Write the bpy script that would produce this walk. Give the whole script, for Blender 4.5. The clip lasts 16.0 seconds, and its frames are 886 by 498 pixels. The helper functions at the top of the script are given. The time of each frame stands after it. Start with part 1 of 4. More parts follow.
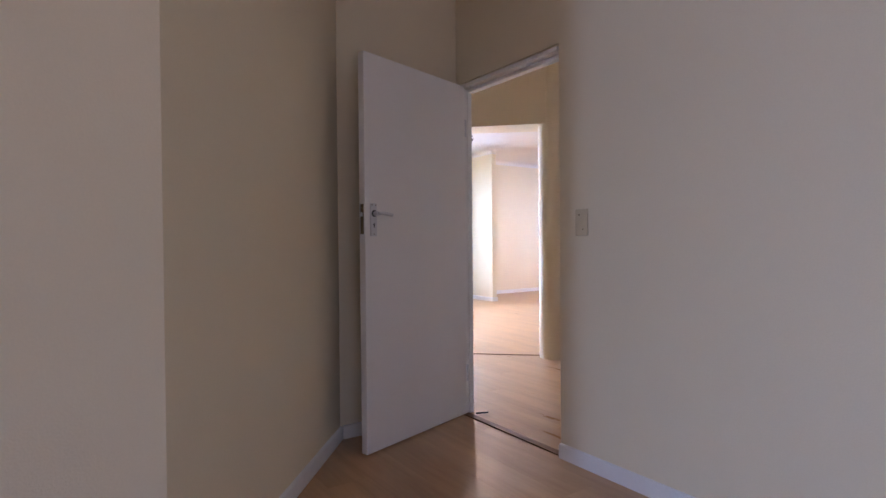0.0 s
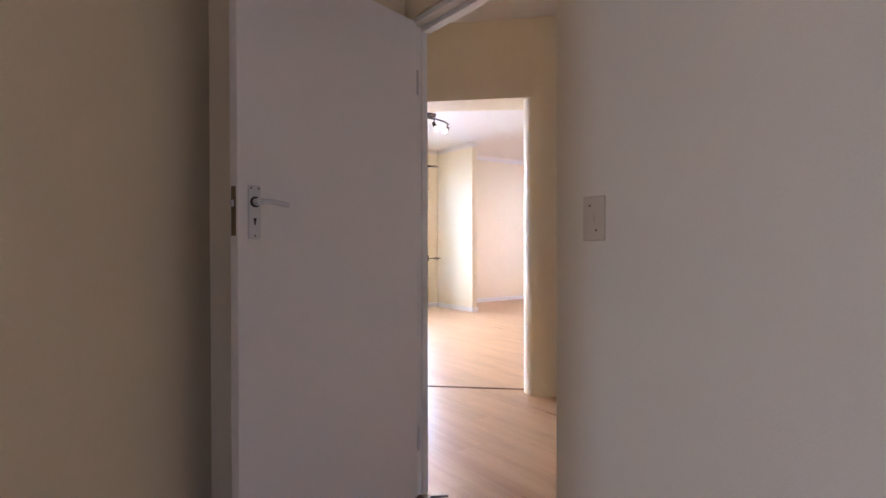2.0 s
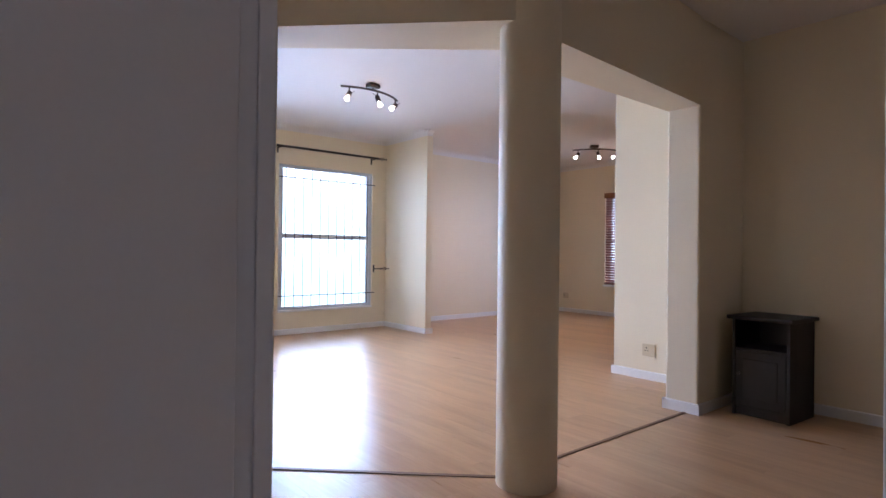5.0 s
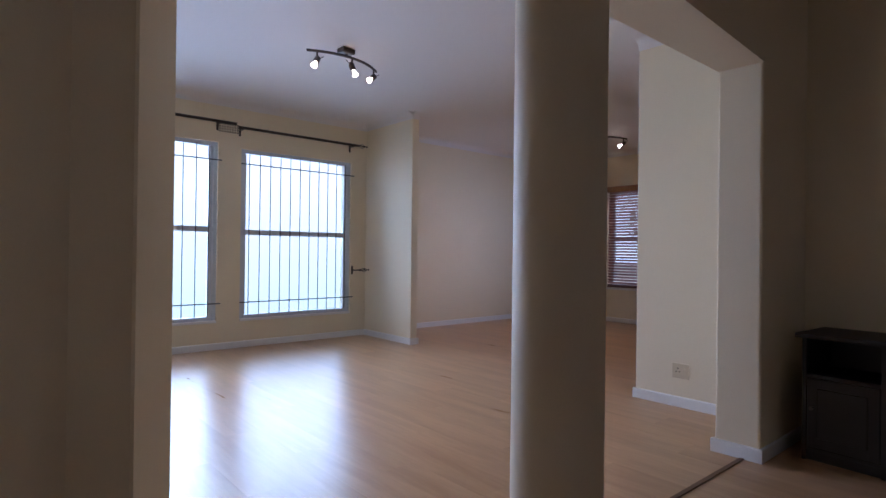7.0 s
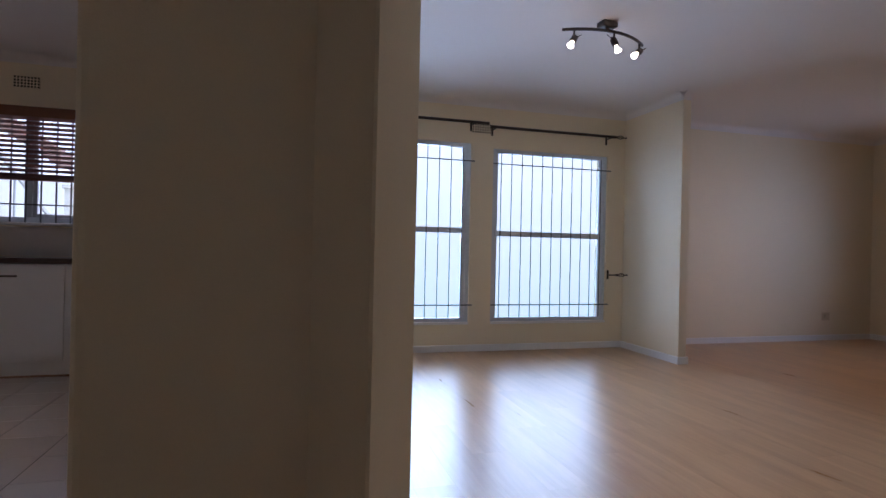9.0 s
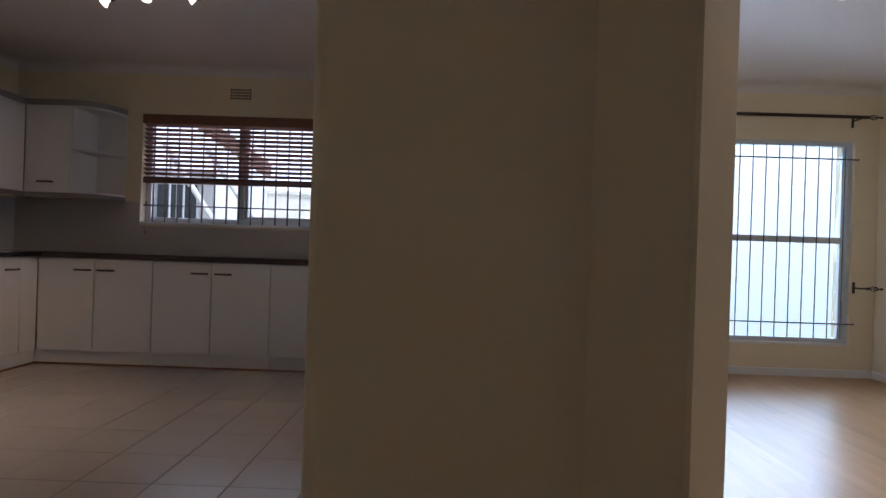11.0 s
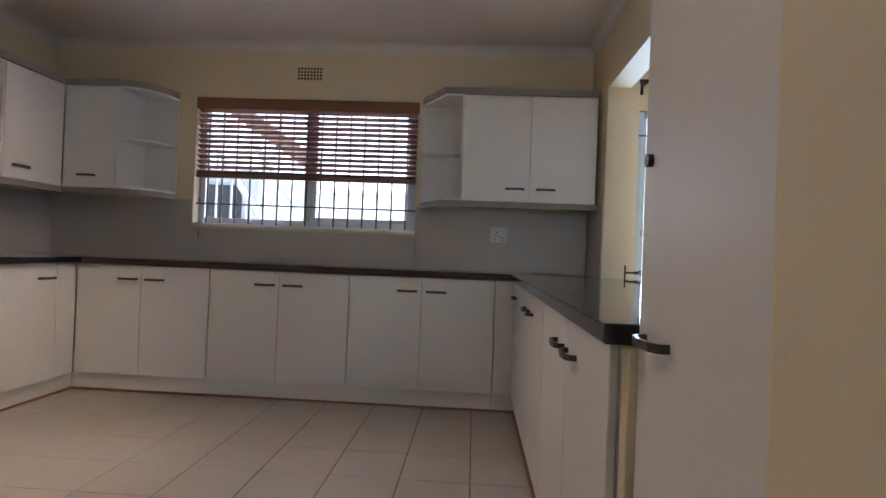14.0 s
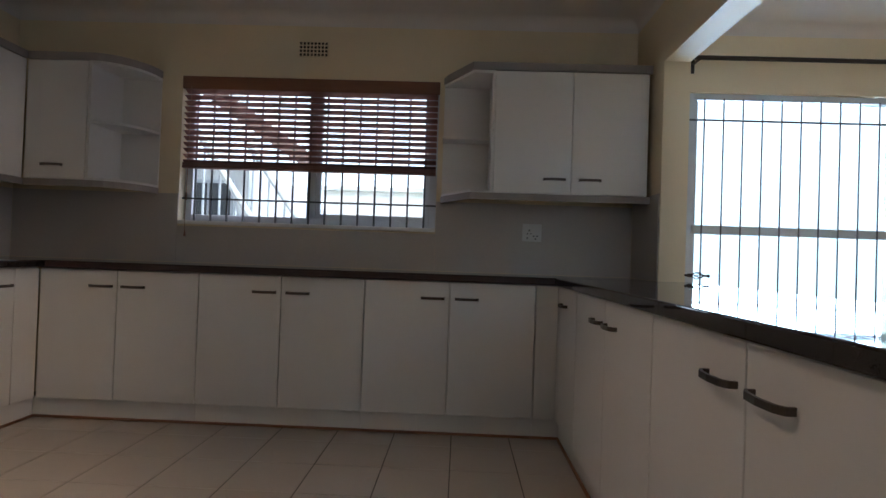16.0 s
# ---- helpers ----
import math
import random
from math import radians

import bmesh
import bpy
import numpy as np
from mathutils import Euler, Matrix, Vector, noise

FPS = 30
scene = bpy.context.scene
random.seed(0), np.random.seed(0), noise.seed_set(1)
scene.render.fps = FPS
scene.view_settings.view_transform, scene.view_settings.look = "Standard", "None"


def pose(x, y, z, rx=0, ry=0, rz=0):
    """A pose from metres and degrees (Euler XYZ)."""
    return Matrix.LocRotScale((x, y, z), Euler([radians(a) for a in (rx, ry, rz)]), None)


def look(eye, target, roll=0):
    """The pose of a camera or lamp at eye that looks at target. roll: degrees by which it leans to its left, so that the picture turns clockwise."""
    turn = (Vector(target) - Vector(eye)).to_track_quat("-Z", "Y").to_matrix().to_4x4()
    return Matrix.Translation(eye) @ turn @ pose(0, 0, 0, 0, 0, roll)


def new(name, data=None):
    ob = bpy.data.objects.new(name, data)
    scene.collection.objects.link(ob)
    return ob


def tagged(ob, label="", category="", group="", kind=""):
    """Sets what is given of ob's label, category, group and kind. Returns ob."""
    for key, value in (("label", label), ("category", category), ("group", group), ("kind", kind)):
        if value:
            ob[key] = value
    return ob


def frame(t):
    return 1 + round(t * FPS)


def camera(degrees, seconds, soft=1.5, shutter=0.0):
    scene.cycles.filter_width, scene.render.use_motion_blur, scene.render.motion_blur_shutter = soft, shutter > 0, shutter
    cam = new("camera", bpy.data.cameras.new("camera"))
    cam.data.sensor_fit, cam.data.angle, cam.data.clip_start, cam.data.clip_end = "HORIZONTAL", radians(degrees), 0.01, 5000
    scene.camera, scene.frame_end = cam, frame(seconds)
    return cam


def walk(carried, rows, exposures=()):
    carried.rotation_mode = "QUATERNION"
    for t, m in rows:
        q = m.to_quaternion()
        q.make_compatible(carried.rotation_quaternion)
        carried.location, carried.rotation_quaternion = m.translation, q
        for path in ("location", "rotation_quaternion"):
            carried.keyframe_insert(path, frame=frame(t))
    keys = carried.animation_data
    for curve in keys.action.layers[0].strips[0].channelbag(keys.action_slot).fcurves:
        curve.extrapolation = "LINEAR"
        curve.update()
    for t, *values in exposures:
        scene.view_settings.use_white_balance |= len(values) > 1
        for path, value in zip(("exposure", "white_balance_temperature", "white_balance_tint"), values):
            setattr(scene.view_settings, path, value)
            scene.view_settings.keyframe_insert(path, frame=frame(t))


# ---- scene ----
cam = camera(77.3, 16.0)
PATH = [
    (0, (0.432, 0.426, 1.033), (1.545, 2.087, 1.005), -0.5),
    (0.5, (0.588, 0.584, 1.03), (1.705, 2.242, 1.005), -0.4),
    (1, (0.767, 0.779, 1.046), (1.892, 2.432, 1.021), -0.2),
    (1.5, (0.985, 0.967, 1.055), (2.128, 2.609, 1.034), -0.2),
    (2, (1.155, 1.174, 1.047), (2.309, 2.807, 1.026), -0.1),
    (2.5, (1.296, 1.41, 1.048), (2.466, 3.033, 1.031), 0.1),
    (3, (1.474, 1.62, 1.041), (2.658, 3.232, 1.026), 0.3),
    (3.5, (1.639, 1.809, 1.048), (2.836, 3.411, 1.035), 0.4),
    (4, (1.763, 1.994, 1.055), (2.977, 3.584, 1.045), 0.6),
    (4.5, (1.897, 2.14, 1.046), (3.148, 3.7, 1.042), 0.6),
    (4.7, (1.972, 2.183, 1.037), (3.232, 3.736, 1.042), 0.6),
    (6.8, (2.596, 2.847, 1.025), (3.921, 4.345, 1.039), 0.7),
    (7, (2.63, 2.911, 1.036), (3.936, 4.425, 1.045), 0.7),
    (7.5, (2.704, 3.069, 1.036), (3.913, 4.662, 1.047), 0.9),
    (8, (2.758, 3.19, 1.037), (3.805, 4.895, 1.047), 1.0),
    (8.5, (2.81, 3.317, 1.035), (3.594, 5.156, 1.044), 1.2),
    (9, (2.805, 3.337, 1.035), (3.341, 5.264, 1.037), 1.3),
    (9.5, (2.746, 3.454, 1.032), (3.095, 5.423, 1.033), 1.5),
    (10, (2.696, 3.568, 1.031), (2.882, 5.56, 1.029), 1.6),
    (12.5, (2.339, 4.155, 1.018), (2.229, 6.152, 1.028), 2.3),
    (13, (2.255, 4.327, 1.016), (2.136, 6.324, 1.033), 2.3),
    (13.5, (2.111, 4.452, 1.034), (1.997, 6.449, 1.041), 2.2),
    (14, (1.974, 4.556, 1.02), (1.864, 6.553, 1.036), 2.3),
    (14.5, (1.905, 4.674, 1.006), (1.796, 6.671, 1.027), 2.2),
    (15, (1.85, 4.829, 1.005), (1.748, 6.826, 1.029), 2.1),
    (15.5, (1.786, 4.955, 1.0), (1.698, 6.953, 1.023), 2.0),
    (16, (1.693, 5.071, 0.997), (1.632, 7.07, 1.026), 2.0),
]
EXPOSURES = [(0.0, 1.2, 5750, 37), (1.5, 1.22, 5900, 37), (2.5, 1.22, 6200, 38), (3.5, 1.0, 6100, 38), (4.7, 0.42, 5600, 36), (6.8, -0.63, 5400, 36), (8.0, -0.95, 5420, 36),
             (10.0, -0.93, 5650, 33), (12.5, -0.22, 6000, 28), (13.0, 0.03, 6050, 29), (13.5, 0.32, 5800, 25), (14.5, 0.24, 5650, 22), (16.0, -0.42, 5700, 21)]
walk(cam, [(t, look(eye, target, roll)) for t, eye, target, roll in PATH], EXPOSURES)

# ---- light ----
world = bpy.data.worlds.new("sky")
scene.world = world
world.use_nodes = True
wn = world.node_tree
wn.nodes.clear()
w_sky = wn.nodes.new("ShaderNodeTexSky")
w_sky.sky_type, w_sky.sun_disc = "NISHITA", False
w_sky.sun_elevation, w_sky.sun_rotation = radians(50), radians(242)
w_sky.air_density, w_sky.dust_density = 1.0, 3.0
w_bg = wn.nodes.new("ShaderNodeBackground")
w_bg.inputs["Strength"].default_value = 0.15
w_out = wn.nodes.new("ShaderNodeOutputWorld")
wn.links.new(w_sky.outputs[0], w_bg.inputs["Color"])
wn.links.new(w_bg.outputs[0], w_out.inputs["Surface"])

sun = new("sun", bpy.data.lights.new("sun", "SUN"))
sun.data.energy, sun.data.angle, sun.data.color = 5.0, radians(1.0), (1.0, 0.95, 0.88)
sun.matrix_world = pose(0, 0, 20, 40, 0, 62)


def window_light(eye, target, w, h, watts, colour):
    lamp = new("window_light", bpy.data.lights.new("window_light", "AREA"))
    lamp.data.shape, lamp.data.size, lamp.data.size_y = "RECTANGLE", w, h
    lamp.data.energy, lamp.data.color = watts, colour
    lamp.matrix_world = look(eye, target)
    return lamp


# daylight standing in the openings of the two large living-room windows
for wx, wide, upper, lower in ((3.87, 1.7, 104, 40), (5.485, 1.5, 48, 19)):
    for wz, high, aim, watts in ((1.62, 1.10, 0.25, upper), (0.57, 1.00, -0.3, lower)):
        pane_light = window_light((wx, 9.06, wz), (wx - 1.2, 5.0, aim), wide, high, watts, (0.64, 0.845, 1.0))
        pane_light.data.spread = radians(128)
# the bedroom's window and the window of the far room
window_light((-0.3, -2.40, 1.42), (0.3, 2.0, 1.0), 1.7, 1.2, 3.0, (0.54, 0.77, 1.0))
window_light((-4.6, 1.6, 1.9), (2.35, 0.2, 0.6), 1.2, 1.2, 118, (0.51, 0.755, 1.0))
far_light = window_light((10.04, 6.9, 1.4), (7.4, 8.78, 0.9), 1.3, 1.3, 17, (0.72, 0.87, 1.0))
far_light.data.spread = radians(95)
# the kitchen window
window_light((0.66, 9.9, 3.0), (0.45, 7.0, 0.6), 2.2, 0.8, 155, (0.9, 0.95, 1.0))

# ---- materials ----


def nodes_of(name):
    m = bpy.data.materials.new(name)
    m.use_nodes = True
    t = m.node_tree
    return m, t, t.nodes["Principled BSDF"]


def mat(name, colour, rough=0.6, metal=0.0, vary=0.06, scale=3.0, grain=40.0, bump=0.02, piece=0.0, stretch=(1, 1, 1), coat=0.0):
    """A surface with its colour, broken up at two scales, with a fine relief; piece: how far loose pieces differ."""
    m, t, b = nodes_of(name)
    n, l = t.nodes, t.links
    tc = n.new("ShaderNodeTexCoord")
    mp = n.new("ShaderNodeMapping")
    mp.inputs["Scale"].default_value = stretch
    l.new(tc.outputs["Object"], mp.inputs["Vector"])
    big, fine = n.new("ShaderNodeTexNoise"), n.new("ShaderNodeTexNoise")
    big.inputs["Scale"].default_value, big.inputs["Detail"].default_value = scale, 4
    fine.inputs["Scale"].default_value, fine.inputs["Detail"].default_value = grain, 5
    l.new(mp.outputs[0], big.inputs["Vector"])
    l.new(mp.outputs[0], fine.inputs["Vector"])
    add = n.new("ShaderNodeMath")
    add.operation = "ADD"
    l.new(big.outputs[0], add.inputs[0])
    l.new(fine.outputs[0], add.inputs[1])
    last = add.outputs[0]
    if piece:
        oi = n.new("ShaderNodeObjectInfo")
        mul = n.new("ShaderNodeMath")
        mul.operation, mul.inputs[1].default_value = "MULTIPLY_ADD", piece
        l.new(oi.outputs["Random"], mul.inputs[0])
        l.new(last, mul.inputs[2])
        last = mul.outputs[0]
        shift = n.new("ShaderNodeVectorMath")
        shift.operation = "MULTIPLY_ADD"
        shift.inputs[1].default_value = (23.0, 41.0, 5.0)
        l.new(oi.outputs["Random"], shift.inputs[0])
        l.new(tc.outputs["Object"], shift.inputs[2])
        l.new(shift.outputs[0], mp.inputs["Vector"])
    rng = n.new("ShaderNodeMapRange")
    rng.inputs["From Min"].default_value, rng.inputs["From Max"].default_value = 0.55, 1.45 + piece
    rng.inputs["To Min"].default_value, rng.inputs["To Max"].default_value = 1 - vary, 1 + vary
    l.new(last, rng.inputs["Value"])
    mix = n.new("ShaderNodeVectorMath")
    mix.operation = "SCALE"
    mix.inputs[0].default_value = colour
    l.new(rng.outputs[0], mix.inputs["Scale"])
    l.new(mix.outputs[0], b.inputs["Base Color"])
    rr = n.new("ShaderNodeMapRange")
    rr.inputs["To Min"].default_value, rr.inputs["To Max"].default_value = max(0.02, rough - 0.06), min(1, rough + 0.06)
    l.new(big.outputs[0], rr.inputs["Value"])
    l.new(rr.outputs[0], b.inputs["Roughness"])
    b.inputs["Metallic"].default_value = metal
    b.inputs["Coat Weight"].default_value = coat
    if bump:
        bp = n.new("ShaderNodeBump")
        bp.inputs["Strength"].default_value, bp.inputs["Distance"].default_value = bump * 5, 0.004
        l.new(fine.outputs[0], bp.inputs["Height"])
        l.new(bp.outputs[0], b.inputs["Normal"])
    return m


def wood(name, dark, light, rough, along=1, piece=0.3, rings=9.0):
    """Wood grain that runs along one axis of the piece."""
    m, t, b = nodes_of(name)
    n, l = t.nodes, t.links
    tc, oi = n.new("ShaderNodeTexCoord"), n.new("ShaderNodeObjectInfo")
    off = n.new("ShaderNodeVectorMath")
    off.operation = "MULTIPLY_ADD"
    off.inputs[1].default_value = (17.0, 31.0, 7.0)
    l.new(oi.outputs["Random"], off.inputs[0])
    l.new(tc.outputs["Object"], off.inputs[2])
    mp = n.new("ShaderNodeMapping")
    s = [rings, rings, rings]
    s[along] = rings * 0.09
    mp.inputs["Scale"].default_value = s
    l.new(off.outputs[0], mp.inputs["Vector"])
    g, f = n.new("ShaderNodeTexNoise"), n.new("ShaderNodeTexNoise")
    g.inputs["Scale"].default_value, g.inputs["Detail"].default_value, g.inputs["Distortion"].default_value = 1.3, 5, 0.6
    f.inputs["Scale"].default_value, f.inputs["Detail"].default_value = 9.0, 6
    l.new(mp.outputs[0], g.inputs["Vector"])
    l.new(mp.outputs[0], f.inputs["Vector"])
    a1 = n.new("ShaderNodeMath")
    a1.operation, a1.inputs[1].default_value = "MULTIPLY_ADD", 0.35
    l.new(f.outputs[0], a1.inputs[0])
    l.new(g.outputs[0], a1.inputs[2])
    a2 = n.new("ShaderNodeMath")
    a2.operation, a2.inputs[1].default_value = "MULTIPLY_ADD", piece
    l.new(oi.outputs["Random"], a2.inputs[0])
    l.new(a1.outputs[0], a2.inputs[2])
    ramp = n.new("ShaderNodeValToRGB")
    ramp.color_ramp.elements[0].position, ramp.color_ramp.elements[1].position = 0.45, 0.95 + piece * 0.6
    ramp.color_ramp.elements[0].color, ramp.color_ramp.elements[1].color = (*dark, 1), (*light, 1)
    l.new(a2.outputs[0], ramp.inputs[0])
    l.new(ramp.outputs[0], b.inputs["Base Color"])
    rr = n.new("ShaderNodeMapRange")
    rr.inputs["To Min"].default_value, rr.inputs["To Max"].default_value = rough - 0.05, rough + 0.07
    l.new(g.outputs[0], rr.inputs["Value"])
    l.new(rr.outputs[0], b.inputs["Roughness"])
    bp = n.new("ShaderNodeBump")
    bp.inputs["Strength"].default_value, bp.inputs["Distance"].default_value = 0.06, 0.002
    l.new(f.outputs[0], bp.inputs["Height"])
    l.new(bp.outputs[0], b.inputs["Normal"])
    return m


def glass(name):
    m = bpy.data.materials.new(name)
    m.use_nodes = True
    t = m.node_tree
    n, l = t.nodes, t.links
    n.clear()
    o, mx = n.new("ShaderNodeOutputMaterial"), n.new("ShaderNodeMixShader")
    tr, gl, fr = n.new("ShaderNodeBsdfTransparent"), n.new("ShaderNodeBsdfGlossy"), n.new("ShaderNodeFresnel")
    tr.inputs[0].default_value = (0.90, 0.97, 0.97, 1)
    gl.inputs["Roughness"].default_value = 0.02
    fr.inputs[0].default_value = 1.45
    l.new(fr.outputs[0], mx.inputs[0])
    l.new(tr.outputs[0], mx.inputs[1])
    l.new(gl.outputs[0], mx.inputs[2])
    l.new(mx.outputs[0], o.inputs[0])
    return m


def glow(name, colour, strength):
    m, t, b = nodes_of(name)
    b.inputs["Base Color"].default_value = (*colour, 1)
    b.inputs["Emission Color"].default_value = (*colour, 1)
    b.inputs["Emission Strength"].default_value = strength
    return m


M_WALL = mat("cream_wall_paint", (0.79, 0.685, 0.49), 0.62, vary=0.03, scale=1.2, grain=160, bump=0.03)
# darker wall colour for unseen walls only, made up to lower the bounce light
M_UNSEEN_DARK = mat("unseen_wall_dark", (0.40, 0.33, 0.24), 0.7, vary=0.04, scale=1.2, grain=160, bump=0.03)
M_CEIL = mat("white_ceiling_paint", (0.76, 0.72, 0.68), 0.85, vary=0.02, scale=1.0, grain=120, bump=0.02)
M_TRIM = mat("white_gloss_paint", (0.80, 0.78, 0.75), 0.35, vary=0.025, scale=3, grain=60, bump=0.01)
M_DOOR = mat("white_door_paint", (0.79, 0.765, 0.74), 0.4, vary=0.02, scale=2, grain=90, bump=0.012)
M_LAM = wood("maple_laminate", (0.40, 0.22, 0.098), (0.59, 0.365, 0.19), 0.29, along=1, piece=0.16, rings=7)
M_TILE = mat("glazed_floor_tile", (0.49, 0.44, 0.39), 0.215, vary=0.035, scale=5, grain=70, bump=0.008, piece=0.3)
M_GROUT = mat("dark_grout", (0.09, 0.08, 0.07), 0.9, vary=0.2, scale=8, grain=90)
M_SLAB = mat("screed", (0.2, 0.16, 0.12), 0.9, vary=0.15)
M_CAB = mat("white_melamine", (0.78, 0.765, 0.745), 0.36, vary=0.015, scale=2, grain=80, bump=0.006)
M_CABIN = mat("white_melamine_inside", (0.76, 0.745, 0.72), 0.5, vary=0.02, scale=3, grain=60, bump=0.006)
M_MOULD = mat("taupe_moulding", (0.30, 0.27, 0.25), 0.5, vary=0.08, scale=6, grain=80)
M_TOP = mat("dark_worktop", (0.024, 0.020, 0.020), 0.0, vary=0.35, scale=30, grain=260, bump=0)
M_EDGE = wood("worktop_edge", (0.025, 0.012, 0.010), (0.07, 0.035, 0.03), 0.3, along=0, piece=0.1, rings=14)
M_SPLASH = mat("grey_splashback", (0.55, 0.505, 0.46), 0.34, vary=0.04, scale=4, grain=60, bump=0.006)
M_PEW = mat("pewter", (0.10, 0.086, 0.075), 0.32, metal=0.85, vary=0.2, scale=20, grain=120)
M_SATIN = mat("satin_aluminium", (0.62, 0.62, 0.64), 0.38, metal=0.6, vary=0.05, scale=12, grain=120)
M_BLACK = mat("black_recess", (0.012, 0.011, 0.010), 0.7, vary=0.2)
M_ALU = mat("grey_window_frame", (0.60, 0.64, 0.68), 0.45, metal=0.1, vary=0.05, scale=8, grain=100)
M_BAR = mat("painted_steel_bar", (0.10, 0.11, 0.12), 0.5, metal=0.1, vary=0.1, scale=12)
M_IRON = mat("wrought_iron", (0.045, 0.035, 0.03), 0.5, metal=0.5, vary=0.2, scale=25)
M_BRONZE = mat("dark_bronze", (0.10, 0.075, 0.06), 0.35, metal=0.7, vary=0.15, scale=25)
M_BLIND = wood("cherry_slat", (0.20, 0.095, 0.08), (0.34, 0.175, 0.14), 0.4, along=0, piece=0.25, rings=12)
M_VAL = wood("cherry_valance", (0.17, 0.072, 0.04), (0.27, 0.125, 0.07), 0.42, along=0, piece=0.1, rings=10)
M_OAK = wood("oak_valance", (0.25, 0.11, 0.04), (0.42, 0.21, 0.09), 0.4, along=1, piece=0.1, rings=10)
M_STRIP = wood("dark_threshold_strip", (0.14, 0.07, 0.034), (0.26, 0.14, 0.075), 0.6, along=0, piece=0.1, rings=10)
M_BEAD = wood("timber_bead", (0.20, 0.09, 0.045), (0.34, 0.17, 0.09), 0.45, along=0, piece=0.1, rings=12)
M_DARKW = wood("black_brown_wood", (0.007, 0.004, 0.004), (0.016, 0.010, 0.008), 0.5, along=2, piece=0.1, rings=10)
M_IVORY = mat("ivory_plastic", (0.62, 0.51, 0.33), 0.45, vary=0.03, scale=20)
M_WPLA = mat("white_plastic", (0.75, 0.74, 0.72), 0.4, vary=0.03, scale=20)
M_SCREW = mat("brass_screw", (0.20, 0.15, 0.09), 0.4, metal=0.8, vary=0.1)
M_CORD = mat("blind_cord", (0.35, 0.22, 0.14), 0.8, vary=0.1)
M_GLASS = glass("window_glass")
M_BULB = glow("lit_bulb", (1.0, 0.86, 0.62), 13)
M_HAZE = glow("overcast_sky", (0.93, 0.97, 1.0), 2.3)
# glow for the bright outdoors, its dimming towards the bottom put into the colour
M_OUTGLOW, glow_tree, glow_bsdf = nodes_of("outdoor_glow_panel")
glow_geo, glow_sep = glow_tree.nodes.new("ShaderNodeNewGeometry"), glow_tree.nodes.new("ShaderNodeSeparateXYZ")
glow_range, glow_ramp = glow_tree.nodes.new("ShaderNodeMapRange"), glow_tree.nodes.new("ShaderNodeValToRGB")
glow_range.inputs["From Min"].default_value, glow_range.inputs["From Max"].default_value = -0.3, 2.7
glow_ramp.color_ramp.elements[0].color, glow_ramp.color_ramp.elements[1].color = (0.66, 0.80, 0.81, 1), (1.0, 1.0, 1.0, 1)
glow_tree.links.new(glow_geo.outputs["Position"], glow_sep.inputs[0])
glow_tree.links.new(glow_sep.outputs["Z"], glow_range.inputs["Value"])
glow_tree.links.new(glow_range.outputs[0], glow_ramp.inputs[0])
glow_tree.links.new(glow_ramp.outputs[0], glow_bsdf.inputs["Emission Color"])
glow_bsdf.inputs["Base Color"].default_value, glow_bsdf.inputs["Emission Strength"].default_value = (0.1, 0.1, 0.1, 1), 2.15
M_EXT = mat("white_outside_plaster", (0.86, 0.88, 0.87), 0.8, vary=0.02, scale=2, grain=50)
M_ROOF = mat("brown_roof_tile", (0.42, 0.29, 0.24), 0.8, vary=0.15, scale=6, grain=30, bump=0.1)
M_PAVE = mat("garden_paving", (0.38, 0.35, 0.31), 0.9, vary=0.15, scale=2, grain=30)
M_LEAF = mat("leaf_green", (0.06, 0.11, 0.035), 0.6, vary=0.4, scale=9, grain=30)
M_BARK = mat("bark", (0.12, 0.08, 0.05), 0.9, vary=0.3, scale=12, grain=50, bump=0.1)
M_DGLASS = mat("dark_pane", (0.08, 0.09, 0.10), 0.08, vary=0.1)

# ---- building blocks ----


def block(bm, x0, x1, y0, y1, z0, z1, bev=0.0):
    """A box between two corners, its edges rounded by bev."""
    r = bmesh.ops.create_cube(bm, size=1.0)
    v = r["verts"]
    bmesh.ops.scale(bm, vec=(abs(x1 - x0), abs(y1 - y0), abs(z1 - z0)), verts=v)
    bmesh.ops.translate(bm, vec=((x0 + x1) / 2, (y0 + y1) / 2, (z0 + z1) / 2), verts=v)
    if bev:
        e = list({e for w in v for e in w.link_edges})
        bmesh.ops.bevel(bm, geom=e, offset=bev, segments=2, affect="EDGES", profile=0.5)
    return bm


def prism(bm, pts, z0, z1):
    """An upright solid over a plan outline."""
    n = len(pts)
    a = sum(pts[i][0] * pts[(i + 1) % n][1] - pts[(i + 1) % n][0] * pts[i][1] for i in range(n))
    if a < 0:
        pts = pts[::-1]
    lo, hi = [bm.verts.new((x, y, z0)) for x, y in pts], [bm.verts.new((x, y, z1)) for x, y in pts]
    bm.faces.new(lo[::-1])
    bm.faces.new(hi)
    for i in range(n):
        bm.faces.new((lo[i], lo[(i + 1) % n], hi[(i + 1) % n], hi[i]))
    return bm


def rod(bm, p, q, r, sides=10, r2=None):
    """A round bar from p to q."""
    p, q = Vector(p), Vector(q)
    m = Matrix.Translation((p + q) / 2) @ (q - p).to_track_quat("Z", "Y").to_matrix().to_4x4()
    bmesh.ops.create_cone(bm, cap_ends=True, segments=sides, radius1=r, radius2=r if r2 is None else r2, depth=(q - p).length, matrix=m)
    return bm


